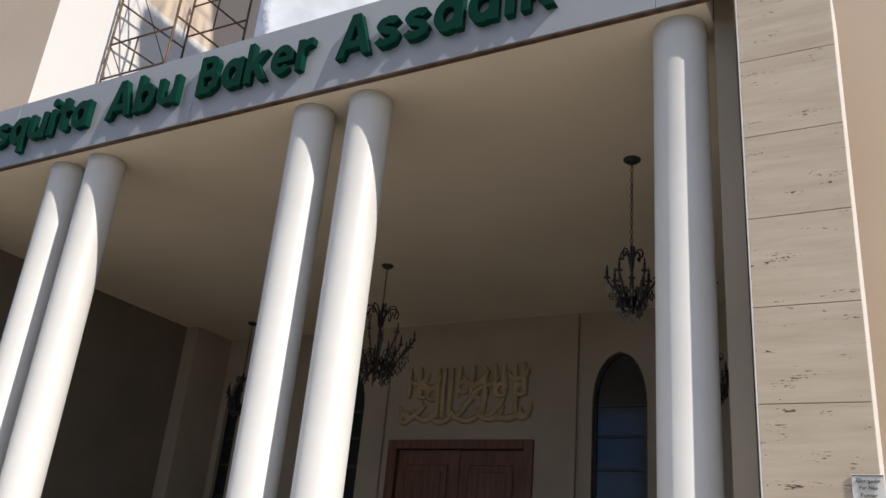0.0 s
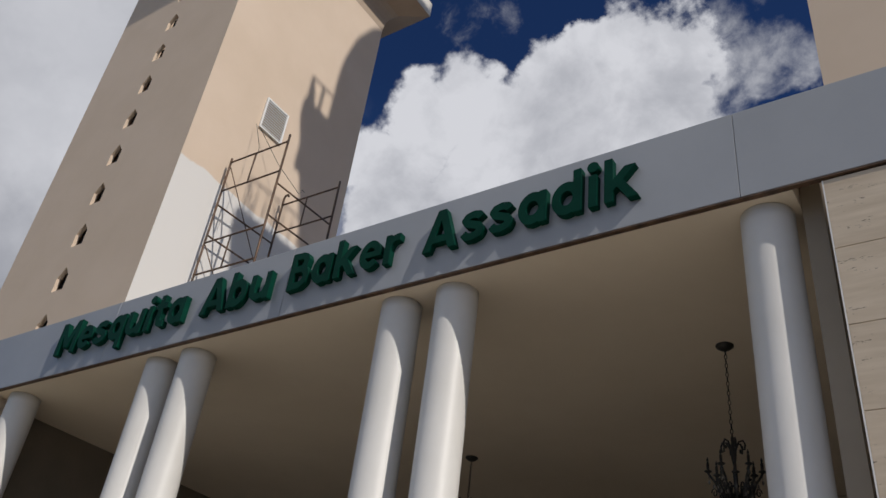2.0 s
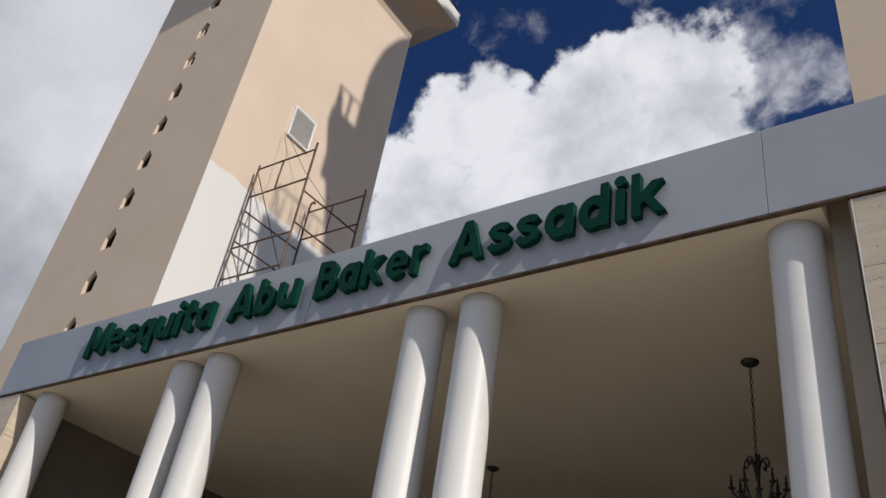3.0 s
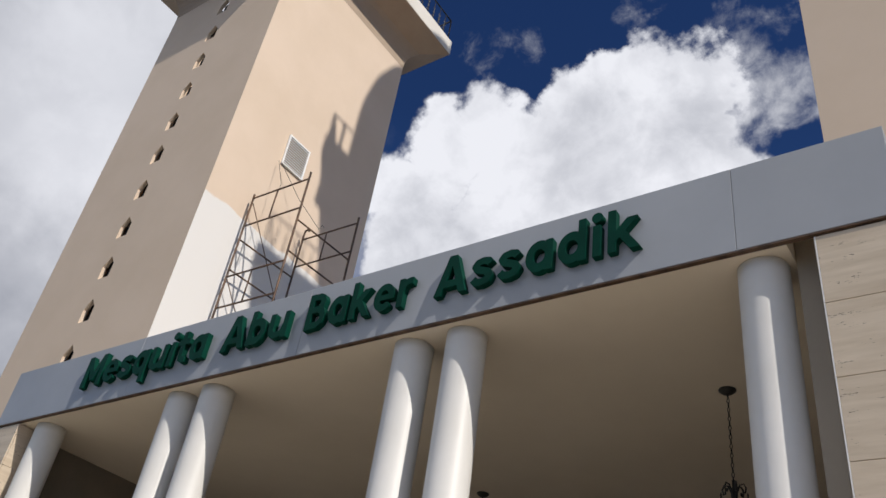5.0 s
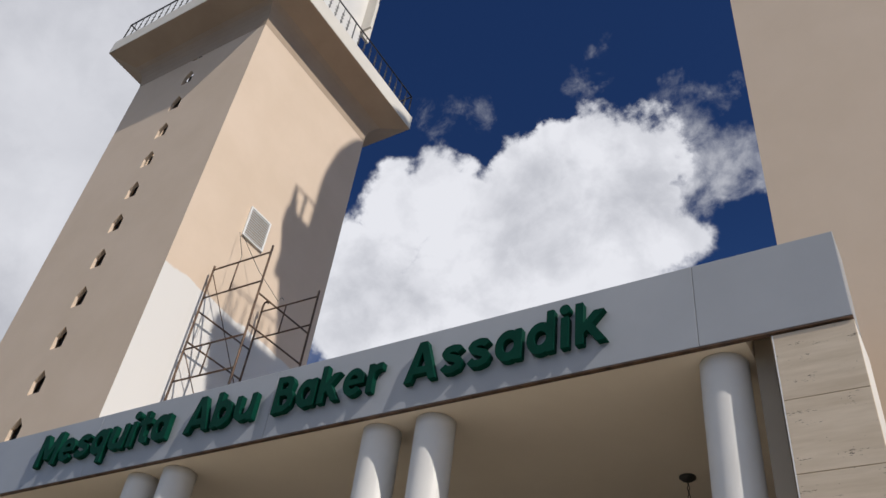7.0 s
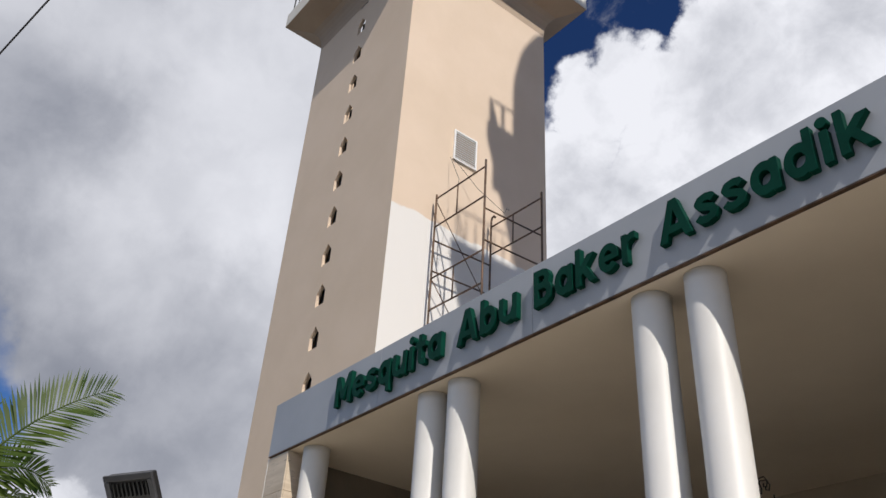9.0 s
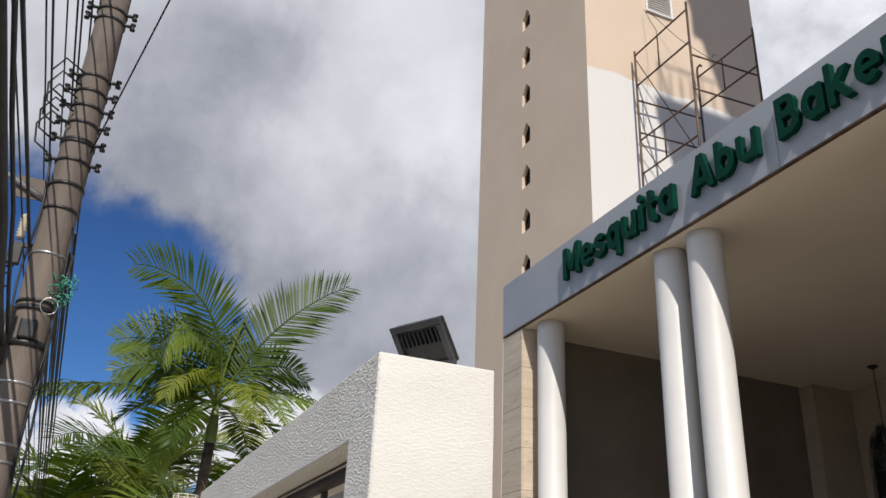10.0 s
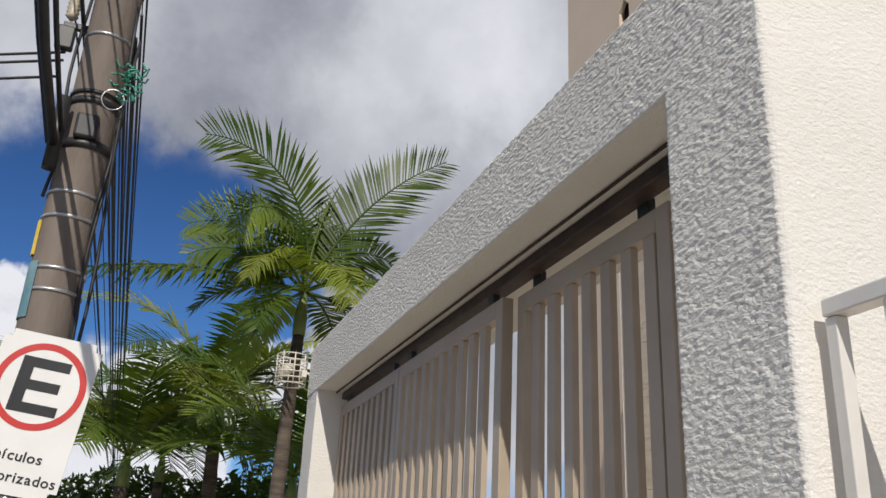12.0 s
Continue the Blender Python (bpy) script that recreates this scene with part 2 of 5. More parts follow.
def leaf_material(name, a, b):
    m = material(name, a, b, 0.42, 1.2, 40, 0.0, vary=0.2, spec=0.3)
    t = m.node_tree
    p, out = t.nodes["Principled BSDF"], t.nodes["Material Output"]
    tr, mx = t.nodes.new("ShaderNodeBsdfTranslucent"), t.nodes.new("ShaderNodeMixShader")
    tr.inputs[0].default_value = (a[0] * 1.6 + 0.03, a[1] * 1.7 + 0.03, a[2] * 0.8, 1)
    mx.inputs[0].default_value = 0.33
    t.links.new(p.outputs[0], mx.inputs[1])
    t.links.new(tr.outputs[0], mx.inputs[2])
    t.links.new(mx.outputs[0], out.inputs[0])
    return m


LEAF = leaf_material("palm_leaf", (0.030, 0.068, 0.010), (0.12, 0.17, 0.024))
PALE = leaf_material("sunny_palm_leaf", (0.08, 0.14, 0.022), (0.19, 0.25, 0.04))
LEAFY = leaf_material("yellowing_palm_leaf", (0.15, 0.20, 0.03), (0.29, 0.30, 0.055))
BUSH = leaf_material("dark_shrub_leaf", (0.02, 0.045, 0.010), (0.05, 0.08, 0.02))


def travertine():
    m = material("travertine", (0.53, 0.43, 0.315), (0.66, 0.555, 0.43), 0.5, 2.2, 120, 0.15, 0.002, 0, (0.8, 0.8, 7.0), (0.3, 0.7), vary=0.04)
    t = m.node_tree
    p = t.nodes["Principled BSDF"]
    src = p.inputs["Base Color"].links[0].from_socket
    co, mp, n = t.nodes.new("ShaderNodeTexCoord"), t.nodes.new("ShaderNodeMapping"), t.nodes.new("ShaderNodeTexNoise")
    mp.inputs["Scale"].default_value = (30, 30, 150)
    n.inputs["Scale"].default_value, n.inputs["Detail"].default_value = 1.0, 3
    t.links.new(co.outputs["Object"], mp.inputs[0])
    t.links.new(mp.outputs[0], n.inputs["Vector"])
    big, mp2 = t.nodes.new("ShaderNodeTexNoise"), t.nodes.new("ShaderNodeMapping")
    mp2.inputs["Scale"].default_value = (1.5, 1.5, 5.0)
    big.inputs["Scale"].default_value = 2.6
    t.links.new(co.outputs["Object"], mp2.inputs[0])
    t.links.new(mp2.outputs[0], big.inputs["Vector"])
    mul = t.nodes.new("ShaderNodeMath")
    mul.operation = "MULTIPLY"
    t.links.new(n.outputs[0], mul.inputs[0])
    t.links.new(big.outputs[0], mul.inputs[1])
    r = t.nodes.new("ShaderNodeMapRange")
    r.inputs[1].default_value, r.inputs[2].default_value = 0.385, 0.415
    t.links.new(mul.outputs[0], r.inputs[0])
    mix = t.nodes.new("ShaderNodeMix")
    mix.data_type = "RGBA"
    mix.inputs[7].default_value = (0.06, 0.045, 0.035, 1)
    t.links.new(r.outputs[0], mix.inputs[0])
    t.links.new(src, mix.inputs[6])
    t.links.new(mix.outputs[2], p.inputs["Base Color"])
    return m


STONE = travertine()


def stucco(name, a, b, strength, depth):
    """Coarse trowelled render: short level ridges."""
    m = material(name, a, b, 0.85, 2.0, 30, 0.0)
    t = m.node_tree
    p = t.nodes["Principled BSDF"]
    co = t.nodes.new("ShaderNodeTexCoord")
    hs = []
    for s, stretch, dist in ((42, (1, 1, 2.6), 0.3), (120, (1, 1, 1.4), 0.4)):
        mp, n = t.nodes.new("ShaderNodeMapping"), t.nodes.new("ShaderNodeTexNoise")
        mp.inputs["Scale"].default_value = stretch
        n.inputs["Scale"].default_value, n.inputs["Detail"].default_value, n.inputs["Distortion"].default_value = s, 5, dist
        t.links.new(co.outputs["Object"], mp.inputs[0])
        t.links.new(mp.outputs[0], n.inputs["Vector"])
        hs.append(n.outputs[0])
    add = t.nodes.new("ShaderNodeMath")
    add.operation = "ADD"
    t.links.new(hs[0], add.inputs[0])
    t.links.new(hs[1], add.inputs[1])
    bp = t.nodes.new("ShaderNodeBump")
    bp.inputs["Strength"].default_value, bp.inputs["Distance"].default_value = strength, depth
    t.links.new(add.outputs[0], bp.inputs["Height"])
    # the side away from the street was rubbed down smoother
    geo, sep, smooth = t.nodes.new("ShaderNodeNewGeometry"), t.nodes.new("ShaderNodeSeparateXYZ"), t.nodes.new("ShaderNodeMapRange")
    t.links.new(geo.outputs["True Normal"], sep.inputs[0])
    t.links.new(sep.outputs[0], smooth.inputs[0])
    for k, x in enumerate((0.3, 0.7, strength, strength * 0.6)):
        smooth.inputs[k + 1].default_value = x
    t.links.new(smooth.outputs[0], bp.inputs["Strength"])
    t.links.new(bp.outputs[0], p.inputs["Normal"])
    return m


STUCCO = stucco("white_trowelled_stucco", (0.70, 0.675, 0.615), (0.76, 0.735, 0.68), 0.6, 0.010)


def tower_paint():
    """Tan paint, with a fresh white coat below a ragged line on the +x side."""
    m = material("minaret_paint", (0.67, 0.53, 0.40), (0.72, 0.575, 0.445), 0.75, 0.6, 90, 0.25, 0.004)
    t = m.node_tree
    p = t.nodes["Principled BSDF"]
    src = p.inputs["Base Color"].links[0].from_socket
    co, geo = t.nodes.new("ShaderNodeTexCoord"), t.nodes.new("ShaderNodeNewGeometry")
    n, sep, sepn = t.nodes.new("ShaderNodeTexNoise"), t.nodes.new("ShaderNodeSeparateXYZ"), t.nodes.new("ShaderNodeSeparateXYZ")
    n.inputs["Scale"].default_value, n.inputs["Detail"].default_value = 0.9, 5
    t.links.new(co.outputs["Object"], n.inputs["Vector"])
    t.links.new(co.outputs["Object"], sep.inputs[0])
    t.links.new(geo.outputs["Normal"], sepn.inputs[0])
    add = t.nodes.new("ShaderNodeMath")
    add.operation = "MULTIPLY_ADD"
    add.inputs[1].default_value = 0.5
    t.links.new(n.outputs[0], add.inputs[0])
    t.links.new(sep.outputs[2], add.inputs[2])
    below = t.nodes.new("ShaderNodeMapRange")
    below.inputs[1].default_value, below.inputs[2].default_value = 11.99, 11.95
    t.links.new(add.outputs[0], below.inputs[0])
    side = t.nodes.new("ShaderNodeMath")
    side.operation = "GREATER_THAN"
    side.inputs[1].default_value = 0.7
    t.links.new(sepn.outputs[0], side.inputs[0])
    both_ = t.nodes.new("ShaderNodeMath")
    both_.operation = "MULTIPLY"
    outer, faced = t.nodes.new("ShaderNodeMath"), t.nodes.new("ShaderNodeMath")
    outer.operation, faced.operation = "GREATER_THAN", "MULTIPLY"
    outer.inputs[1].default_value = 2.0
    t.links.new(sep.outputs[0], outer.inputs[0])
    t.links.new(side.outputs[0], faced.inputs[0])
    t.links.new(outer.outputs[0], faced.inputs[1])
    t.links.new(below.outputs[0], both_.inputs[0])
    t.links.new(faced.outputs[0], both_.inputs[1])
    mix = t.nodes.new("ShaderNodeMix")
    mix.data_type = "RGBA"
    mix.inputs[7].default_value = (0.74, 0.715, 0.68, 1)
    t.links.new(both_.outputs[0], mix.inputs[0])
    t.links.new(src, mix.inputs[6])
    t.links.new(mix.outputs[2], p.inputs["Base Color"])
    return m


TOWER = tower_paint()


# ---------- building helpers ----------
GZ = -0.3                                   # level of the pavement
MID = -5.83                                 # middle of the portico
BASE = {}


def thing(name, at, label, category, group="", kind=""):
    ob = new(name)
    ob.location = at
    ob.empty_display_size = 0.2
    BASE[ob] = Vector(at)
    return tagged(ob, label, category, group, kind)


def mesh_of(bm, name, mat, smooth=False):
    me = bpy.data.meshes.new(name)
    bm.to_mesh(me)
    bm.free()
    if mat:
        me.materials.append(mat)
    if smooth:
        me.polygons.foreach_set("use_smooth", [True] * len(me.polygons))
    return me


def part(name, bm, mat, parent, label="", smooth=False):
    """Links a bmesh given in world metres as one mesh under a thing or a part."""
    base = BASE[parent]
    bm.transform(Matrix.Translation(-base))
    ob = new(name, mesh_of(bm, name, mat, smooth))
    ob.parent = parent
    BASE[ob] = base
    return tagged(ob, label) if label else ob


def alone(name, bm, mat, label, category="", kind="", group="", smooth=False):
    """One mesh as a top-level thing or piece of the setting."""
    ob = new(name, mesh_of(bm, name, mat, smooth))
    BASE[ob] = Vector((0, 0, 0))
    return tagged(ob, label, category, group, kind)


def box(x0, x1, y0, y1, z0, z1, bevel=0.0, bm=None):
    bm = bm or bmesh.new()
    made = bmesh.ops.create_cube(bm, size=1, matrix=Matrix.Translation(((x0 + x1) / 2, (y0 + y1) / 2, (z0 + z1) / 2)) @ Matrix.Diagonal((abs(x1 - x0), abs(y1 - y0), abs(z1 - z0), 1)))
    if bevel:
        edges = list({e for v in made["verts"] for e in v.link_edges})
        bmesh.ops.bevel(bm, geom=edges, offset=bevel, segments=2, affect="EDGES", profile=0.5)
    return bm


def tube(points, radius, sides=8, bm=None, radii=None, cap=True):
    """A round bar along the points."""
    bm = bm or bmesh.new()
    pts = [Vector(p) for p in points]
    rings, side = [], None
    for k, p in enumerate(pts):
        d = (pts[min(k + 1, len(pts) - 1)] - pts[max(k - 1, 0)]).normalized()
        if side is None:
            side = d.orthogonal().normalized()
        side = (side - d * side.dot(d)).normalized()
        up = d.cross(side)
        r = radii[k] if radii else radius
        rings.append([bm.verts.new(p + (side * math.cos(a) + up * math.sin(a)) * r) for a in (2 * math.pi * i / sides for i in range(sides))])
    for a, b in zip(rings, rings[1:]):
        for i in range(sides):
            f = bm.faces.new((a[i], a[(i + 1) % sides], b[(i + 1) % sides], b[i]))
            f.smooth = True
    if cap:
        bm.faces.new(rings[0][::-1])
        bm.faces.new(rings[-1])
    return bm


def lathe(profile, at, sides=24, bm=None, angle=0.0):
    """A solid of revolution from (radius, z) pairs."""
    bm = bm or bmesh.new()
    rings = []
    for r, z in profile:
        rings.append([bm.verts.new((at[0] + r * math.cos(angle + 2 * math.pi * i / sides), at[1] + r * math.sin(angle + 2 * math.pi * i / sides), at[2] + z)) for i in range(sides)])
    for a, b in zip(rings, rings[1:]):
        for i in range(sides):
            bm.faces.new((a[i], a[(i + 1) % sides], b[(i + 1) % sides], b[i])).smooth = True
    bm.faces.new(rings[0][::-1])
    bm.faces.new(rings[-1])
    return bm


def prism(outline, y0, y1, bm=None):
    """An outline in x and z, drawn out from y0 to y1."""
    bm = bm or bmesh.new()
    a = [bm.verts.new((x, y0, z)) for x, z in outline]
    b = [bm.verts.new((x, y1, z)) for x, z in outline]
    n = len(a)
    for i in range(n):
        bm.faces.new((a[i], b[i], b[(i + 1) % n], a[(i + 1) % n]))
    bm.faces.new(a)
    bm.faces.new(b[::-1])
    bmesh.ops.recalc_face_normals(bm, faces=bm.faces[:])
    return bm


def arch(cx, z0, w, spring, rise, n=7):
    """A pointed arch outline: foot z0, half-width w, springing height, rise above it."""
    pts = [(cx - w, z0), (cx + w, z0)]
    right = []
    for k in range(n + 1):
        u = k / n
        right.append((cx + w * math.cos(u * math.pi / 2) ** 0.8 if k < n else cx, spring + rise * (math.sin(u * math.pi / 2) * 0.72 + 0.28 * u)))
    pts += right
    pts += [(2 * cx - x, z) for x, z in right[-2::-1]]
    return pts


# ---------- ground ----------
bm = bmesh.new()
bmesh.ops.create_grid(bm, x_segments=8, y_segments=8, size=700, matrix=Matrix.Translation((0, 0, GZ - 0.16)))
alone("ground", bm, ASPHALT, "grey worn asphalt street and land out to the horizon", "ground", "structure")
alone("pavement", box(-60, 40, -7.0, 14, GZ - 0.2, GZ, 0.03), GROUND, "pale grey concrete pavement beside the street", "pavement", "structure")

# ---------- portico: floor, walls, ceiling, roof ----------
alone("portico_floor", box(-11.46, -0.67, 0.02, 6.48, GZ + 0.004, 0.4, 0.01), SLATE, "raised polished stone floor of the shaded portico", "floor", "structure")
bm = box(-11.295, -0.805, 0.052, 6.495, 5.812, 6.02)
alone("portico_ceiling", bm, CEIL, "smooth cream plaster ceiling of the portico", "ceiling", "structure")
alone("portico_roof", box(-11.295, -0.805, 0.34, 6.752, 6.024, 6.5), CREAM, "flat roof slab over the portico", "roof", "structure")

# back wall with pointed windows and the door opening
WINDOWS = (MID - 4.62, MID + 2.37, MID + 4.62, MID - 2.37)
YB = 6.5
bm = bmesh.new()
cuts = sorted([(x - 0.40, x + 0.40, "w", x) for x in WINDOWS] + [(-7.10, -4.84, "d", MID - 0.14)])
x = -11.46
for x0, x1, what, cx in cuts:
    box(x, x0, YB, YB + 0.25, 0.3, 5.9, bm=bm)
    if what == "d":
        box(x0, x1, YB, YB + 0.25, 3.80, 5.9, bm=bm)
    else:
        box(x0, x1, YB, YB + 0.25, 0.3, 1.6, bm=bm)
        o = arch(cx, 1.6, 0.40, 4.42, 0.77)
        prism([(cx, 5.9)] + [(px, pz) for px, pz in o[2:] if px >= cx - 1e-6][::-1] + [(x1, 5.9)], YB, YB + 0.25, bm)
        prism([(cx, 5.9), (x0, 5.9)] + [(px, pz) for px, pz in o[2:] if px <= cx + 1e-6][::-1], YB, YB + 0.25, bm)
    x = x1
box(x, -0.67, YB, YB + 0.25, 0.3, 5.9, bm=bm)
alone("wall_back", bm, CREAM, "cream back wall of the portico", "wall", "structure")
# shade of the deep west end is carried by the wall's colour
alone("wall_west", box(-11.474, -11.30, 0.655, 6.495, 0.3, 6.5), DIMWALL, "side wall of the portico, its dimness put into a dark brown colour", "wall", "structure")
alone("wall_east", box(-0.80, -0.655, 0.30, 6.495, 0.3, 6.5), CREAM, "cream side wall of the portico", "wall", "structure")
for x0, x1 in ((-7.42, -7.34), (-4.16, -4.08)):
    alone("trim", box(x0, x1, YB - 0.06, YB + 0.01, 0.41, 5.80, 0.01), CREAM, "slim vertical cream pilaster strip on the back wall", "trim", "structure")
for x0 in (-11.29, -10.35):
    alone("trim", box(x0, x0 + 0.3, 5.6 if x0 < -11 else 6.3, 6.49, 0.41, 5.80, 0.01), CREAM, "cream wall pier at the portico corner", "trim", "structure")
alone("interior_floor", box(-11.4, -0.7, 6.76, 11, 0.1, 0.38), GROUND, "floor of the dim hall behind the windows", "floor", "structure")
bm = box(-11.5, -0.6, 11, 11.2, 0.1, 6.0)
box(-11.5, -11.3, 6.76, 10.99, 0.1, 6.0, bm=bm)
box(-0.8, -0.6, 6.76, 10.99, 0.1, 6.0, bm=bm)
# unseen lid, added so that no sky light leaks past the door
alone("hall_light_block", box(-11.5, -0.6, 6.76, 11.2, 6.004, 6.2), CEIL, "unseen ceiling added to keep daylight out behind the windows", "ceiling", "structure")
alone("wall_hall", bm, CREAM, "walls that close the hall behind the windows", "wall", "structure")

# windows of the back wall
for k, cx in enumerate(WINDOWS):
    w = thing(f"window_{k + 1}", (cx, YB, 1.6), "tall pointed window with dark tinted panes and black bars", "window", "portico windows", "structure")
    levels = [1.62, 2.3, 2.98, 3.52, 3.98, 4.42]
    for z0, z1 in zip(levels, levels[1:]):
        part("pane", box(cx - 0.375, cx + 0.375, YB + 0.12, YB + 0.128, z0 + 0.02, z1 - 0.02), DARKGLASS, w)
    part("pane", prism(arch(cx, 4.44, 0.375, 4.45, 0.70), YB + 0.12, YB + 0.128), DARKGLASS, w)
    for z in levels[1:]:
        part("glazing_bar", box(cx - 0.375, cx + 0.375, YB + 0.10, YB + 0.15, z - 0.02, z + 0.02), BLACK, w)
    o, i = arch(cx, 1.6, 0.398, 4.42, 0.768), arch(cx, 1.64, 0.36, 4.42, 0.72)
    bm = bmesh.new()
    ring = []
    for (ox, oz), (ix, iz) in zip(o, i):
        ring.append([bm.verts.new(p) for p in ((ox, YB + 0.08, oz), (ix, YB + 0.08, iz), (ix, YB + 0.16, iz), (ox, YB + 0.16, oz))])
    for a, b in zip(ring, ring[1:] + ring[:1]):
        for j in range(4):
            bm.faces.new((a[j], b[j], b[(j + 1) % 4], a[(j + 1) % 4]))
    bmesh.ops.recalc_face_normals(bm, faces=bm.faces[:])
    part("window_frame", bm, BLACK, w)

# double door
d = thing("door_1", (MID - 0.14, YB, 0.4), "dark red-brown panelled wooden double door, closed", "door", kind="structure")
for x0, x1, z0, z1 in ((-7.22, -7.06, 0.4, 3.92), (-4.88, -4.73, 0.4, 3.92), (-7.06, -4.88, 3.78, 3.92)):
    part("door_frame", box(x0, x1, YB - 0.05, YB + 0.12, z0, z1, 0.012), WOOD, d)
for x0, x1 in ((-7.05, -5.985), (-5.955, -4.89)):
    leaf = part("door_leaf", box(x0, x1, YB + 0.03, YB + 0.08, 0.42, 3.77, 0.006), WOOD, d)
    for z0, z1 in ((0.62, 1.5), (1.66, 2.5), (2.66, 3.55)):
        bm = box(x0 + 0.16, x1 - 0.16, YB + 0.005, YB + 0.035, z0, z1, 0.02)
        box(x0 + 0.26, x1 - 0.26, YB - 0.012, YB + 0.02, z0 + 0.1, z1 - 0.1, 0.015, bm)
        part("door_panel", bm, WOOD, leaf)
    part("handle", tube([(x1 - 0.08 if x0 < -6 else x0 + 0.08, YB - 0.03, 1.3), (x1 - 0.08 if x0 < -6 else x0 + 0.08, YB - 0.03, 1.7)], 0.014), BLACK, leaf)

part("astragal", box(-5.995, -5.945, YB + 0.012, YB + 0.029, 0.42, 3.77, 0.004), WOOD, d)

# carved relief over the door: plain interlaced bars in its place
relief_thing = thing("wall_relief", (MID - 0.13, YB, 4.1), "sand-coloured carved relief panel of curling strokes on the wall", "wall relief")
STROKES = [("up", u, 0.12, 0.95) for u in (0.30, 0.345, 0.40, 0.655, 0.885)] + [("up", u, 0.45, 0.98) for u in (0.06, 0.15, 0.46, 0.56, 0.73, 0.80, 0.95)]
STROKES += [("bowl", u, v, w, h) for u, v, w, h in ((0.09, 0.36, 0.09, 0.24), (0.21, 0.30, 0.10, 0.22), (0.33, 0.22, 0.09, 0.18), (0.53, 0.26, 0.11, 0.20), (0.70, 0.30, 0.10, 0.22), (0.84, 0.24, 0.09, 0.16), (0.94, 0.30, 0.06, 0.2),
                                                     (0.13, 0.86, 0.08, 0.16), (0.24, 0.80, 0.07, 0.18), (0.58, 0.84, 0.09, 0.18), (0.68, 0.78, 0.07, 0.14), (0.90, 0.86, 0.07, 0.14))]
STROKES += [("loop", u, v, w, h) for u, v, w, h in ((0.17, 0.55, 0.045, 0.09), (0.26, 0.52, 0.05, 0.10), (0.50, 0.62, 0.045, 0.09), (0.63, 0.50, 0.05, 0.09), (0.78, 0.55, 0.04, 0.10), (0.92, 0.55, 0.04, 0.09), (0.05, 0.12, 0.04, 0.08))]
STROKES += [("slash", u, v, w, h) for u, v, w, h in ((0.05, 0.08, 0.16, 0.26), (0.42, 0.10, 0.15, 0.42), (0.48, 0.30, 0.16, 0.36), (0.66, 0.12, 0.15, 0.30), (0.20, 0.10, 0.10, 0.14), (0.74, 0.08, 0.22, 0.10), (0.56, 0.62, 0.12, 0.26))]
for kind, u, *v in STROKES:
    pts = []
    for j in range(11):
        q = j / 10
        if kind == "up":
            a, b = u + 0.006 * math.sin(3 * q + 9 * u), v[0] + (v[1] - v[0]) * q
        elif kind == "bowl":
            a, b = u - v[1] * math.cos(math.pi * (0.05 + 1.0 * q)), v[0] - v[2] * math.sin(math.pi * (0.05 + 1.0 * q))
        elif kind == "loop":
            a, b = u + v[1] * math.cos(6.1 * q), v[0] + v[2] * math.sin(6.1 * q)
        else:
            a, b = u + v[1] * q, v[0] + v[2] * q ** 1.7
        pts.append((-7.08 + 2.28 * min(max(a, 0.0), 1.0), YB - 0.025, 4.15 + 0.95 * min(max(b, 0.0), 1.0)))
    part("relief_bar", tube(pts, 0.03, 6, radii=[0.042 * (0.5 + 0.65 * math.sin(math.pi * (0.12 + 0.78 * j / 10))) for j in range(11)]), GOLD, relief_thing)

# ---------- sign beam ----------
beam = alone("fascia_beam", box(-11.60, -0.05, 0.035, 0.315, 6.024, 6.62), CREAM, "plastered beam over the columns that carries the sign", "beam", "structure")
sign = thing("facade_sign", (MID, 0, 5.83), "long grey composite sign board with raised green letters", "sign")
JOINTS = [-11.65, -8.76, -5.84, -1.16, 0.0]
for x0, x1 in zip(JOINTS, JOINTS[1:]):
    part("sign_panel", box(x0 + 0.002, x1 - 0.002, 0.0, 0.03, 5.83, 6.67, 0.003), ALU, sign, "grey composite panel")
part("bottom_trim", box(-11.65, 0.0, 0.003, 0.05, 5.814, 5.828), IRON, sign, "rusted metal edge strip")
part("top_cap", box(-11.648, -0.002, 0.034, 0.33, 6.63, 6.668), ALU, sign)
for x0 in (-11.65, -0.004):
    part("end_cap", box(x0, x0 + 0.004, 0.032, 0.33, 5.83, 6.628), ALU, sign)


def letter_mesh(ch, offset=0.018):
    cu = bpy.data.curves.new("letter", "FONT")
    cu.body, cu.size, cu.extrude, cu.offset, cu.resolution_u = ch, 1.0, 0.075, offset, 3
    cu.bevel_depth = 0.0
    ob = bpy.data.objects.new("letter", cu)
    scene.collection.objects.link(ob)
    bpy.context.view_layer.update()
    me = bpy.data.meshes.new_from_object(ob.evaluated_get(bpy.context.evaluated_depsgraph_get()))
    bpy.data.objects.remove(ob)
    bpy.data.curves.remove(cu)
    return me


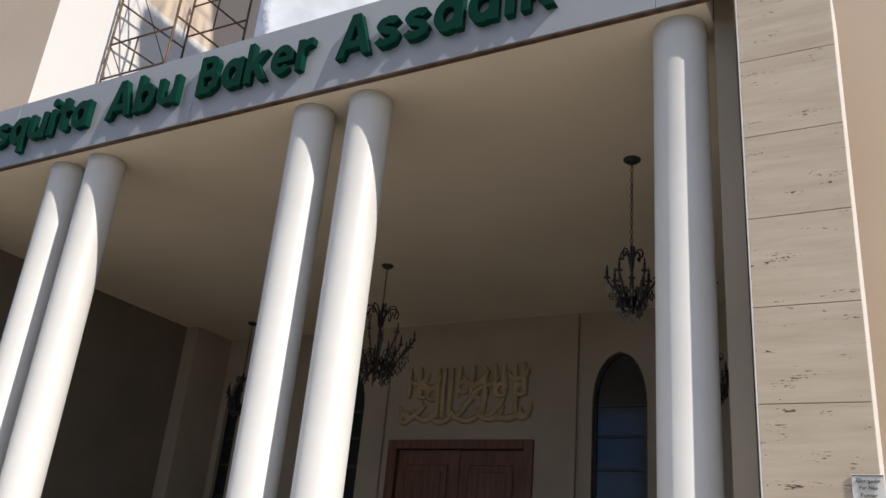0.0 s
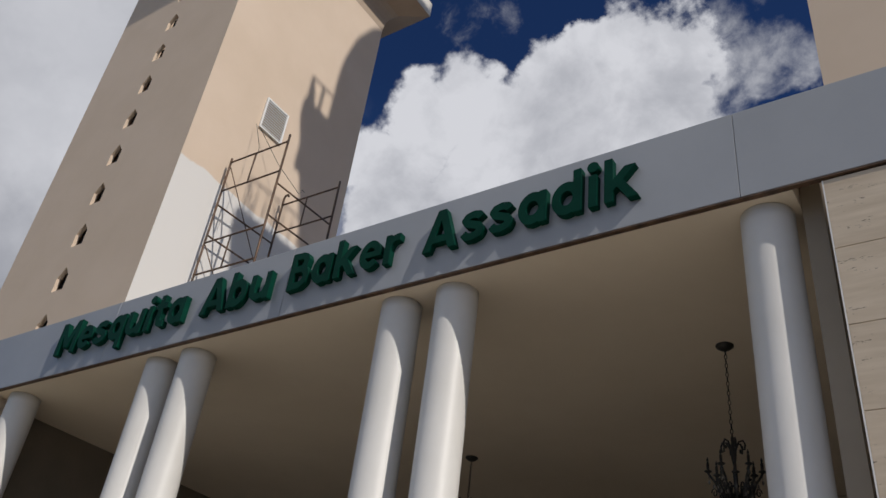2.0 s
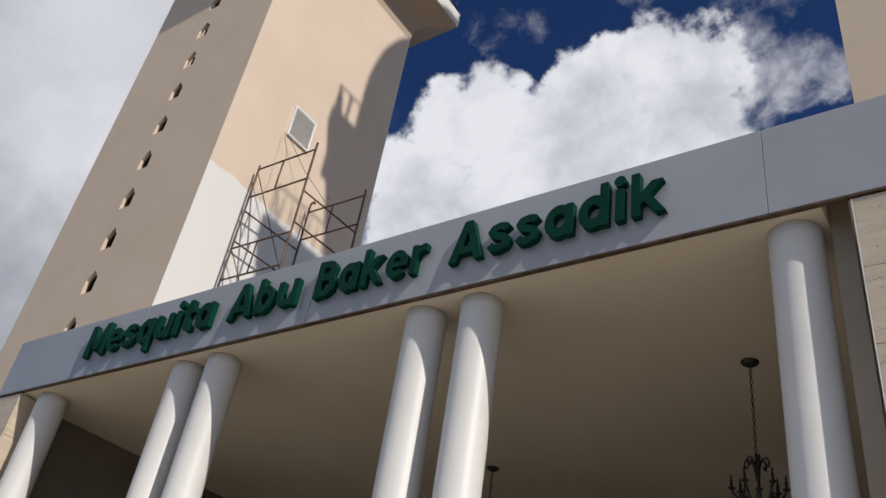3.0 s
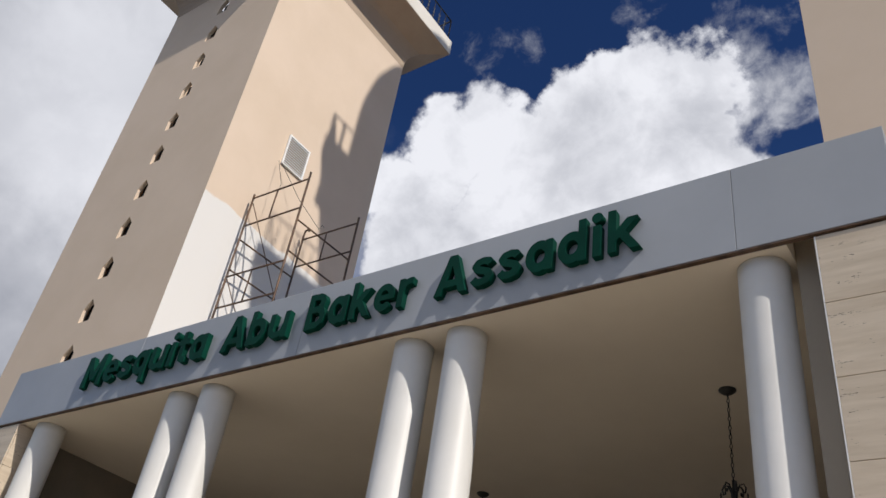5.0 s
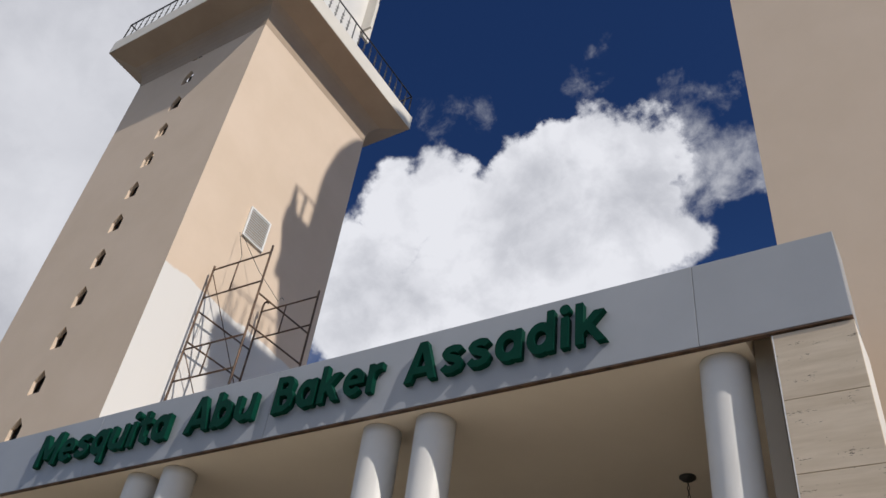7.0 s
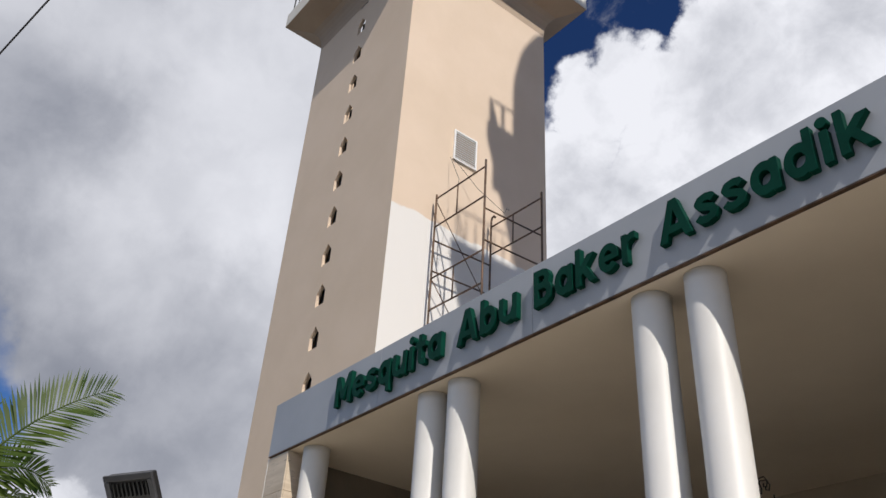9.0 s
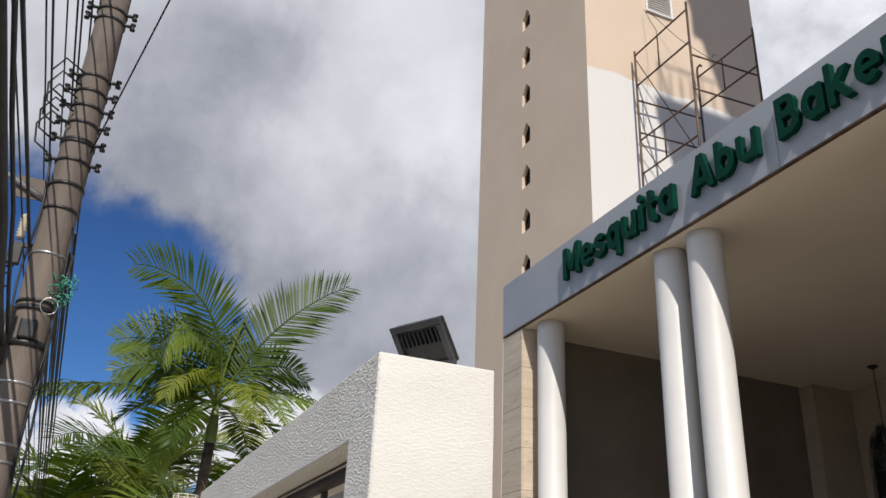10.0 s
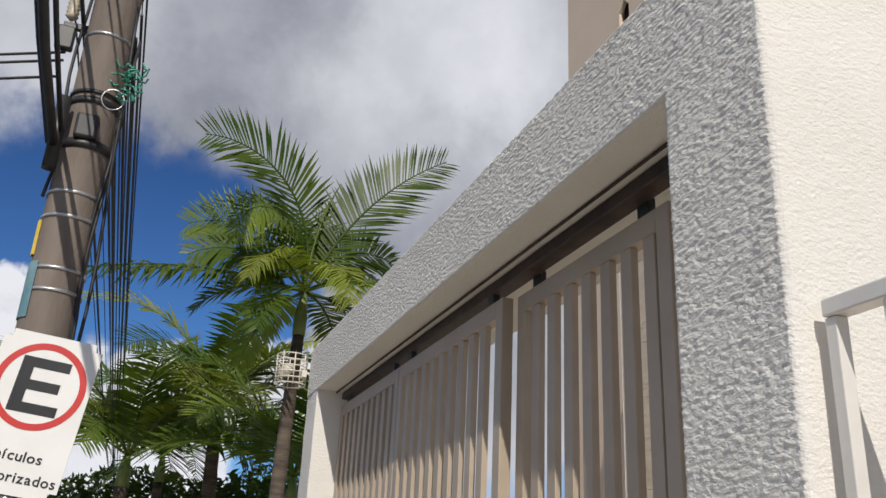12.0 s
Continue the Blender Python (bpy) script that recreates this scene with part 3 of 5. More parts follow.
def write(word, x0, x1, base, cap, y, depth, mat, parent, name="letter", offset=0.018, gap=0.10):
    """Raised letters on a plane facing -y, from x0 to x1 with their feet at height base."""
    placed, pen = [], 0.0
    for ch in word:
        me = letter_mesh(ch, offset)
        xs = [v.co.x for v in me.vertices]
        placed.append((me, pen - min(xs)))
        pen += max(xs) - min(xs) + gap
    pen -= gap
    sx, sz = (x1 - x0) / pen, cap / 0.73
    for me, shift in placed:
        for v in me.vertices:
            v.co = (x0 + (v.co.x + shift) * sx, y - depth if v.co.z > 0 else y + 0.004, base + v.co.y * sz)
        bm = bmesh.new()
        bm.from_mesh(me)
        bpy.data.meshes.remove(me)
        part(name, bm, mat, parent)


# strokes of the heavy geometric alphabet, in cap heights: bars (x0, y0, x1, y1, lowest, highest), open curves, rings and dots
BOWL = ("ring", 0.325, 0.37, 0.225, 0.275)
GLYPHS = {
    "M": [("bar", 0.105, 0, 0.105, 1), ("bar", 0.835, 0, 0.835, 1), ("bar", 0.10, 1.05, 0.48, 0.22, 0.12, 1), ("bar", 0.84, 1.05, 0.46, 0.22, 0.12, 1)],
    "A": [("bar", 0.08, -0.08, 0.43, 1.06, 0, 1), ("bar", 0.78, -0.08, 0.41, 1.06, 0, 1), ("bar", 0.2, 0.27, 0.64, 0.27)],
    "B": [("bar", 0.105, 0, 0.105, 1), ("curve", (0.1, 0.9), (0.36, 0.9), (0.47, 0.86), (0.52, 0.76), (0.49, 0.62), (0.38, 0.54), (0.1, 0.54)),
          ("curve", (0.1, 0.54), (0.4, 0.54), (0.53, 0.48), (0.59, 0.34), (0.55, 0.18), (0.42, 0.1), (0.1, 0.1))],
    "e": [("arc", 0.325, 0.37, 0.228, 0.275, 0, 316), ("bar", 0.10, 0.365, 0.636, 0.365, 0.295, 0.435)],
    "s": [("curve", (0.49, 0.54), (0.44, 0.61), (0.31, 0.64), (0.17, 0.61), (0.115, 0.53), (0.17, 0.44), (0.31, 0.385), (0.44, 0.33), (0.49, 0.24), (0.44, 0.14), (0.30, 0.10), (0.16, 0.12), (0.085, 0.21))],
    "q": [BOWL, ("bar", 0.55, -0.27, 0.55, 0.74)],
    "u": [("curve", (0.105, 0.74), (0.105, 0.32), (0.135, 0.2), (0.22, 0.12), (0.34, 0.1), (0.46, 0.13), (0.55, 0.22), (0.59, 0.36)), ("bar", 0.605, 0, 0.605, 0.74)],
    "i": [("bar", 0.105, 0, 0.105, 0.74), ("dot", 0.105, 0.93, 0.12)],
    "t": [("curve", (0.2, 0.97), (0.2, 0.28), (0.235, 0.15), (0.33, 0.1), (0.46, 0.105)), ("bar", 0.0, 0.65, 0.46, 0.65)],
    "a": [BOWL, ("bar", 0.55, 0, 0.55, 0.74)],
    "b": [("ring", 0.33, 0.37, 0.225, 0.275), ("bar", 0.105, 0, 0.105, 1)],
    "d": [BOWL, ("bar", 0.55, 0, 0.55, 1)],
    "k": [("bar", 0.105, 0, 0.105, 1), ("bar", 0.12, 0.28, 0.62, 0.82, 0, 0.74), ("bar", 0.27, 0.46, 0.64, -0.08, 0, 0.74)],
    "r": [("bar", 0.105, 0, 0.105, 0.74), ("curve", (0.105, 0.38), (0.145, 0.53), (0.24, 0.615), (0.35, 0.64), (0.44, 0.635))],
}


def stroke_field(ch, px, py, half=0.088):
    """How far the points lie outside the strokes of a letter."""
    field = np.full(px.shape, 9.0)

    def bar(x0, y0, x1, y1):
        length = math.hypot(x1 - x0, y1 - y0)
        ux, uy = (x1 - x0) / length, (y1 - y0) / length
        along, across = (px - x0) * ux + (py - y0) * uy, (py - y0) * ux - (px - x0) * uy
        return np.maximum(np.maximum(-along, along - length), np.abs(across) - half)

    for kind, *v in GLYPHS[ch]:
        if kind == "bar":
            f = bar(*v[:4])
            if len(v) > 4:
                f = np.maximum(f, np.maximum(v[4] - py, py - v[5]))
        elif kind == "dot":
            f = np.hypot(px - v[0], py - v[1]) - v[2]
        elif kind == "ring":
            f = np.abs(np.hypot((px - v[0]) / v[2], (py - v[1]) / v[3]) - 1) * v[2] - half
        else:
            pts = v
            if kind == "arc":
                pts = [(v[0] + v[2] * math.cos(radians(a)), v[1] + v[3] * math.sin(radians(a))) for a in (v[4] + (v[5] - v[4]) * k / 22 for k in range(23))]
            f = np.full(px.shape, 9.0)
            for p, q in zip(pts, pts[1:]):
                f = np.minimum(f, bar(*p, *q))
            for p in pts[1:-1]:
                f = np.minimum(f, np.hypot(px - p[0], py - p[1]) - half)
        field = np.minimum(field, f)
    return field


def heavy_letter(ch, step=0.02):
    """The flat outline of a letter as small faces, in cap heights."""
    xs, ys = np.arange(-0.06, 1.1, step), np.arange(-0.34, 1.12, step)
    px, py = np.meshgrid(xs, ys)
    f = stroke_field(ch, px, py)
    bm, known = bmesh.new(), {}

    def vert(x, y):
        key = (round(x, 5), round(y, 5))
        if key not in known:
            known[key] = bm.verts.new((x, y, 0))
        return known[key]

    for j in range(len(ys) - 1):
        for i in range(len(xs) - 1):
            c = [(xs[i], ys[j], f[j, i]), (xs[i + 1], ys[j], f[j, i + 1]), (xs[i + 1], ys[j + 1], f[j + 1, i + 1]), (xs[i], ys[j + 1], f[j + 1, i])]
            if min(q[2] for q in c) >= 0:
                continue
            loop = []
            for a, b in zip(c, c[1:] + c[:1]):
                if a[2] < 0:
                    loop.append(vert(a[0], a[1]))
                if (a[2] < 0) != (b[2] < 0):
                    u = a[2] / (a[2] - b[2])
                    loop.append(vert(a[0] + (b[0] - a[0]) * u, a[1] + (b[1] - a[1]) * u))
            loop = list(dict.fromkeys(loop))
            if len(loop) > 2 and bm.faces.get(loop) is None:
                bm.faces.new(loop)
    bmesh.ops.dissolve_limit(bm, angle_limit=0.03, verts=bm.verts[:], edges=bm.edges[:])
    return bm


def write_heavy(word, x0, x1, base, cap, depth, mat, parent):
    """Thick cut-out letters fixed to the board, from x0 to x1."""
    made, pen = [], 0.0
    for ch in word:
        bm = heavy_letter(ch)
        lo, hi = min(v.co.x for v in bm.verts), max(v.co.x for v in bm.verts)
        made.append((bm, pen - lo))
        pen += hi - lo + 0.115
    sx = (x1 - x0) / (pen - 0.115)
    for bm, shift in made:
        up = bmesh.ops.extrude_face_region(bm, geom=bm.faces[:])
        front = {v for v in up["geom"] if isinstance(v, bmesh.types.BMVert)}
        for v in bm.verts:
            v.co = (x0 + (v.co.x + shift) * sx, -depth if v in front else 0.003, base + v.co.y * cap)
        bmesh.ops.recalc_face_normals(bm, faces=bm.faces[:])
        part("letter", bm, mat, parent)


for word, x0, x1 in (("Mesquita", -9.75, -7.36), ("Abu", -7.06, -6.02), ("Baker", -5.75, -4.33), ("Assadik", -4.04, -1.93)):
    write_heavy(word, x0, x1, 6.065, 0.455, 0.07, GREEN, sign)

# ---------- columns ----------
first, CY = None, 0.307
for dx in (-4.89, -2.11, -1.51, 1.345, 1.98, 4.775):
    x = MID + dx
    if first is None:
        c = first = thing("column", (x, CY, 0.4), "smooth round white-painted portico column", "column", "portico columns")
        part("shaft", lathe([(0.235, 0.0), (0.235, 0.12), (0.197, 0.16), (0.197, 5.30), (0.197, 5.408)], (x, CY, 0.4), 128), WHITE, c)
    else:
        copy_thing(first, pose(x, CY, 0.4))

# ---------- stone piers at both ends ----------
for x0, x1 in ((-0.59, 0.0), (-11.66, -11.07)):
    p = thing("stone_pier", ((x0 + x1) / 2, 0.3, GZ), "square pier clad in beige veined travertine slabs", "pier", "stone piers")
    part("core", box(x0 + 0.025, x1 - 0.025, 0.045, 0.65, GZ, 5.80), CREAM, p, "plaster core")
    part("corner_bead", box(x0 - 0.010, x0 - 0.001, 0.016, 0.044, GZ, 5.798), LOUVRE, p, "thin white corner bead")
    z = 5.80
    while z > GZ + 0.05:
        z0 = max(z - 0.585, GZ)
        part("front_slab", box(x0, x1, 0.018, 0.042, z0 + 0.002, z - 0.002, 0.003), STONE, p, "pitted travertine slab")
        part("side_slab", box(x1 - 0.022, x1, 0.045, 0.60, z0 + 0.002, z - 0.002, 0.003), WHITE if x1 > -1 else STONE, p)
        z = z0
n = thing("notice_plate", (-0.06, 0.0, 2.36), "small white no-smoking notice with black lettering", "notice")
part("plate", box(-0.14, 0.018, 0.006, 0.014, 2.345, 2.487, 0.002), PLATE, n)
part("border", box(-0.136, 0.014, 0.002, 0.005, 2.349, 2.353), INK, n)
part("border", box(-0.136, 0.014, 0.002, 0.005, 2.479, 2.483), INK, n)
for word, x0, x1, z in (("Obrigado", -0.118, -0.004, 2.446), ("Por", -0.104, -0.072, 2.409), ("Não", -0.060, -0.018, 2.409), ("Fumar", -0.100, -0.022, 2.371)):
    write(word, x0, x1, z, 0.02, 0.0, 0.001, INK, n, offset=0.0)

# ---------- twin minarets ----------
def minaret(cx, cy, reach, gallery):
    hx, hy = 2.275, 2.16
    m = thing("minaret", (cx, cy, GZ), "tall square tan-painted minaret with a projecting balcony", "minaret", "twin minarets")
    x0, x1, y0, y1, top = cx - hx, cx + hx, cy - hy, cy + hy, 19.3
    wx, wz = cx - 0.07, [8.23 + 1.014 * k for k in range(-6, 12)]
    # one skin; the street side has a row of small pointed openings
    a, b, ya, yb = wx - 0.17, wx + 0.17, y0, y0 + 0.085
    bm = bmesh.new()
    known = {}

    def vert(x, y, z):
        key = (round(x, 4), round(y, 4), round(z, 4))
        if key not in known:
            known[key] = bm.verts.new((x, y, z))
        return known[key]

    def face(*pts):
        bm.faces.new([vert(*p) for p in pts])

    levels = [GZ]
    for c in wz:
        levels += [c - 0.25, c + 0.06, c + 0.27]
    levels.append(top)
    for p, q in zip(levels, levels[1:]):
        for u, w in ((x0, a), (b, x1)):
            face((u, ya, p), (w, ya, p), (w, ya, q), (u, ya, q))
    z = GZ
    for k, c in enumerate(wz):
        lo, sh, hi = c - 0.25, c + 0.06, c + 0.27
        rim = [(a, lo), (b, lo), (b, sh), (wx, hi), (a, sh)]
        low_edge = [(a, ya, z), (b, ya, z)] if k == 0 else [(a, ya, z), (wx, ya, z), (b, ya, z)]
        face(*low_edge, (b, ya, lo), (a, ya, lo))
        face((a, ya, sh), (wx, ya, hi), (a, ya, hi))
        face((b, ya, sh), (b, ya, hi), (wx, ya, hi))
        for (xa, za), (xb, zb) in zip(rim, rim[1:] + rim[:1]):
            face((xa, ya, za), (xb, ya, zb), (xb, yb, zb), (xa, yb, za))
        z = hi
    face((a, ya, z), (wx, ya, z), (b, ya, z), (b, ya, top), (a, ya, top))
    face(*[(x0, ya, z) for z in levels], (x0, y1, top), (x0, y1, GZ))
    face(*[(x1, ya, z) for z in levels[::-1]], (x1, y1, GZ), (x1, y1, top))
    face((x0, y1, GZ), (x0, y1, top), (x1, y1, top), (x1, y1, GZ))
    bmesh.ops.recalc_face_normals(bm, faces=bm.faces[:])
    part("shaft", bm, TOWER, m, "tan painted shaft with a patch of fresh white paint")
    for c in wz:
        part("slit_pane", box(a - 0.02, b + 0.02, y0 + 0.132, y0 + 0.142, c - 0.24, c + 0.27), BLACK, m, "dark recessed opening")
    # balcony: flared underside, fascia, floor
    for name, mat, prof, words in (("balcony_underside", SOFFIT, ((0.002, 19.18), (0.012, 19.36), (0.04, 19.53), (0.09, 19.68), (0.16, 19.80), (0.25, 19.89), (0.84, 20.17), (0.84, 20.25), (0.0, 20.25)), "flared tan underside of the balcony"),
                                   ("balcony_fascia", CREAMW, ((0.80, 20.19), (0.852, 20.19), (0.852, 20.70), (0.0, 20.70), (0.0, 20.26)), "pale edge of the balcony slab")):
        bm = bmesh.new()
        rings = [[bm.verts.new((cx + sx * (hx + o), cy + sy * (hy + o), z)) for sx, sy in ((-1, -1), (1, -1), (1, 1), (-1, 1))] for o, z in prof]
        for r, s in zip(rings, rings[1:]):
            for i in range(4):
                bm.faces.new((r[i], r[(i + 1) % 4], s[(i + 1) % 4], s[i]))
        bmesh.ops.recalc_face_normals(bm, faces=bm.faces[:])
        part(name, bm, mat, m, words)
    # railing of thin iron bars
    for sx, sy, ux, uy, half in ((0, -1, 1, 0, hx + 0.75), (1, 0, 0, 1, hy + 0.75), (0, 1, 1, 0, hx + 0.75), (-1, 0, 0, 1, hy + 0.75)):
        ox, oy = cx + sx * (hx + 0.75), cy + sy * (hy + 0.75)
        rail = part("railing", tube([(ox - ux * half, oy - uy * half, 21.60), (ox + ux * half, oy + uy * half, 21.60)], 0.022, 6), BLACK, m, "thin black iron railing")
        part("lower_rail", tube([(ox - ux * half, oy - uy * half, 20.80), (ox + ux * half, oy + uy * half, 20.80)], 0.014, 5), BLACK, rail)
        count = 22
        for k in range(count + 1):
            s = -half + 2 * half * k / count
            px, py = ox + ux * s, oy + uy * s
            bm = tube([(px, py, 20.70), (px, py, 21.58)], 0.02 if k % 11 == 0 else 0.011, 5)
            if k % 11:
                for zc in (20.98, 21.13, 21.28):
                    tube([(px - ux * 0.045, py - uy * 0.045, zc), (px, py, zc + 0.06), (px + ux * 0.045, py + uy * 0.045, zc), (px, py, zc - 0.06), (px - ux * 0.045, py - uy * 0.045, zc)], 0.009, 4, bm)
            part("baluster", bm, BLACK, rail)
    # upper stage: shaft, gallery slab on thin fins, railing, dome
    part("upper_shaft", box(cx - 1.57, cx + 1.57, cy - 1.57, cy + 1.57, 20.70, 26.6), WHITE, m, "white upper stage")
    for sx in (-1, 1):
        for sy in (-1, 1):
            for along in (0, 1):
                a, b = sorted((1.572 * sx, reach * sx)), sorted((1.48 * sy, 1.56 * sy))
                if along:
                    a, b = sorted((1.48 * sx, 1.56 * sx)), sorted((1.572 * sy, reach * sy))
                part("corner_fin", box(cx + a[0], cx + a[1], cy + b[0], cy + b[1], gallery - 0.6 if reach > 2.1 else 24.05, gallery), CREAMW, m, "thin upright fin under the gallery")
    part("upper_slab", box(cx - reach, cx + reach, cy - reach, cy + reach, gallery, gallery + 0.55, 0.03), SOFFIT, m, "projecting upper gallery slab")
    zt, e = gallery + 0.55, reach - 0.1
    for sx, sy, ux, uy in ((0, -1, 1, 0), (1, 0, 0, 1), (0, 1, 1, 0), (-1, 0, 0, 1)):
        ox, oy = cx + sx * e, cy + sy * e
        rail = part("upper_railing", tube([(ox - ux * e, oy - uy * e, zt + 0.78), (ox + ux * e, oy + uy * e, zt + 0.78)], 0.03, 6), BLACK, m)
        for k in range(13):
            q = -e + 2 * e * k / 12
            part("baluster", tube([(ox + ux * q, oy + uy * q, zt), (ox + ux * q, oy + uy * q, zt + 0.78)], 0.055, 5), BLACK, rail)
    r = reach - 0.25
    part("dome", lathe([(r, 0), (r, 2.9), (r * 0.99, 3.4), (r * 0.9, 4.3), (r * 0.74, 5.1), (r * 0.5, 5.8), (r * 0.22, 6.25), (0.1, 6.5), (0.03, 7.1)], (cx, cy, zt - 0.01), 40), WHITE, m, "white dome")
    return m


minaret(-13.755, 3.77, 1.98, 26.6)
minaret(1.675, 3.40, 2.36, 24.65)

# louvred vent on the minaret
v = thing("louvre_vent", (-11.48, 3.39, 13.4), "white louvred ventilation grille on the minaret wall", "vent")
for y0, y1, z0, z1 in ((3.06, 3.10, 13.30, 14.14), (3.68, 3.72, 13.30, 14.14), (3.10, 3.68, 14.10, 14.14), (3.10, 3.68, 13.30, 13.34)):
    part("vent_frame", box(-11.478, -11.43, y0, y1, z0, z1, 0.004), LOUVRE, v)
for k in range(12):
    z = 13.36 + 0.062 * k
    bm = box(-11.486, -11.424, 3.10, 3.68, -0.004, 0.004)
    bmesh.ops.rotate(bm, verts=bm.verts[:], cent=(-11.455, 3.39, 0), matrix=Matrix.Rotation(radians(58), 3, "Y"))
    bm.transform(Matrix.Translation((0, 0, z + 0.03)))
    part("slat", bm, LOUVRE, v)

# ---------- scaffold on the portico roof ----------
s = thing("scaffold", (-10.55, 3.35, 6.5), "rusty tubular scaffold frames standing on the portico roof", "scaffold")
PX, PY = (-11.32, -9.79), (2.6, 4.1)
tops = {(0, 0): 12.0, (1, 0): 12.02, (1, 1): 12.0, (0, 1): 12.05}
for (i, j), zt in tops.items():
    pts = [(PX[i], PY[j], 6.5), (PX[i], PY[j], zt)]
    if (i, j) == (0, 1):
        pts += [(PX[i] + 0.02, PY[j], zt + 0.08), (PX[i] + 0.09, PY[j], zt + 0.1), (PX[i] + 0.13, PY[j], zt + 0.04)]
    part("post", tube(pts, 0.022, 8), IRON, s)
for y in PY:
    for z in (11.88, 11.17, 9.96, 9.26, 8.3, 7.6):
        part("ledger", tube([(PX[0], y, z + 0.02), (PX[1], y, z - 0.02)], 0.018, 7), IRON, s)
    part("stub", tube([(MID - 4.8, y, 11.18), (MID - 4.8, y, 11.88)], 0.015, 6), IRON, s)
    part("stub", tube([(MID - 4.8, y, 9.27), (MID - 4.8, y, 9.96)], 0.015, 6), IRON, s)
for x in PX:
    for z in (10.87, 10.16, 8.9):
        part("brace", tube([(x, PY[0], z), (x, PY[1], z + 0.06)], 0.018, 7), IRON, s)
part("brace", tube([(PX[0], PY[0] + 0.03, 11.8), (PX[0], PY[1], 9.9)], 0.01, 6), IRON, s)
part("brace", tube([(PX[0], PY[0] + 0.03, 9.95), (PX[0], PY[1], 8.2)], 0.01, 6), IRON, s)
part("rope", tube([(-11.40, 2.95, 13.25), (-11.0, 2.9, 12.4), (-10.7, 2.65, 11.2)], 0.005, 4), CABLE, s, "thin hanging rope")
part("rope", tube([(-11.40, 3.05, 13.25), (-11.2, 3.6, 12.6), (-10.9, 4.1, 12.05), (-10.85, 4.12, 12.16), (-10.75, 4.1, 12.05)], 0.006, 4), CABLE, s)


# ---------- chandeliers ----------
def chandelier(x, y, size, top, drop, arms, label):
    c = thing("chandelier", (x, y, 5.808), label, "chandelier", "portico chandeliers")
    part("canopy", lathe([(0.085, 0), (0.085, -0.012), (0.05, -0.04), (0.012, -0.05)][::-1], (x, y, 5.81), 16), BLACK, c)
    zt, z0 = top, top - drop
    links = int((5.76 - zt) / 0.045)
    bm = bmesh.new()
    for k in range(links):
        z = 5.76 - (k + 0.5) * (5.76 - zt) / links
        a = 0.012
        pts = [((x + a * math.cos(t)) if k % 2 else x, y if k % 2 else y + a * math.cos(t), z + 0.027 * math.sin(t)) for t in (2 * math.pi * i / 8 for i in range(9))]
        tube(pts, 0.0045, 4, bm, cap=False)
    part("chain", bm, BLACK, c)
    part("stem", lathe([(0.01, 0), (0.02, 0.1 * drop), (0.05 * size, 0.16 * drop), (0.02, 0.25 * drop), (0.02, 0.5 * drop), (0.05 * size, 0.56 * drop), (0.02, 0.65 * drop), (0.015, 0.98 * drop)], (x, y, z0 + 0.03), 12), BLACK, c)
    for tier, (n, rr, zz) in enumerate(((arms, 1.0, 0.30), (arms, 0.78, 0.20))):
        for k in range(n):
            a = 2 * math.pi * (k + 0.5 * tier) / n + 0.3
            ca, sa = math.cos(a), math.sin(a)
            r, zc = size * rr, z0 + zz * drop

            def at(u, w):
                return Vector((x + ca * r * u, y + sa * r * u, zc + drop * w))

            # the arm dips, swings out and rises to its candle cup
            pts = [at(u, -0.14 * math.sin(math.pi * min(u / 0.75, 1.0)) + 0.22 * u ** 3) for u in (q / 12 for q in range(13))]
            arm = part("arm", tube(pts, 0.011, 6), BLACK, c)
            tip = pts[-1]
            part("candle", lathe([(0.012, 0), (0.036, 0.014), (0.03, 0.02), (0.013, 0.024), (0.013, 0.085), (0.007, 0.1), (0.011, 0.118), (0.002, 0.145)], tip, 8), BLACK, arm)
            for u0, w0, big in ((0.42, -0.02, 0.16), (0.80, -0.05, 0.12), (0.45, -0.2, 0.12)):
                curl = [at(u0 + big * (1 - q / 15) * math.cos(0.62 * q) * 0.95, w0 + big * 0.6 * (1 - q / 15) * math.sin(0.62 * q)) for q in range(14)]
                part("scroll", tube(curl, 0.007, 5), BLACK, arm)
            for q in range(5):
                u = 0.3 + 0.17 * q
                p = at(u, -0.14 * math.sin(math.pi * min(u / 0.75, 1.0)) + 0.22 * u ** 3)
                hang = 0.035 + 0.025 * ((k + q) % 3)
                bm = tube([p, p - Vector((0, 0, hang))], 0.003, 3)
                bmesh.ops.create_icosphere(bm, subdivisions=1, radius=0.011, matrix=Matrix.Translation(p - Vector((0, 0, hang + 0.015))) @ Matrix.Diagonal((1, 1, 1.9, 1)))
                part("crystal_drop", bm, CRYSTAL, arm)
    for k in range(arms):
        a = 2 * math.pi * k / arms
        curl = [Vector((x + math.cos(a) * size * v, y + math.sin(a) * size * v, z0 + drop * w)) for v, w in ((0.06, 0.70), (0.10, 0.84), (0.24, 0.95), (0.40, 0.96), (0.48, 0.90), (0.44, 0.83), (0.36, 0.84), (0.36, 0.88))]
        part("crown_scroll", tube(curl, 0.009, 6), BLACK, c)
    part("finial", lathe([(0.004, -0.05), (0.03, 0.0), (0.035, 0.03), (0.015, 0.06)], (x, y, z0 + 0.03), 10), BLACK, c)


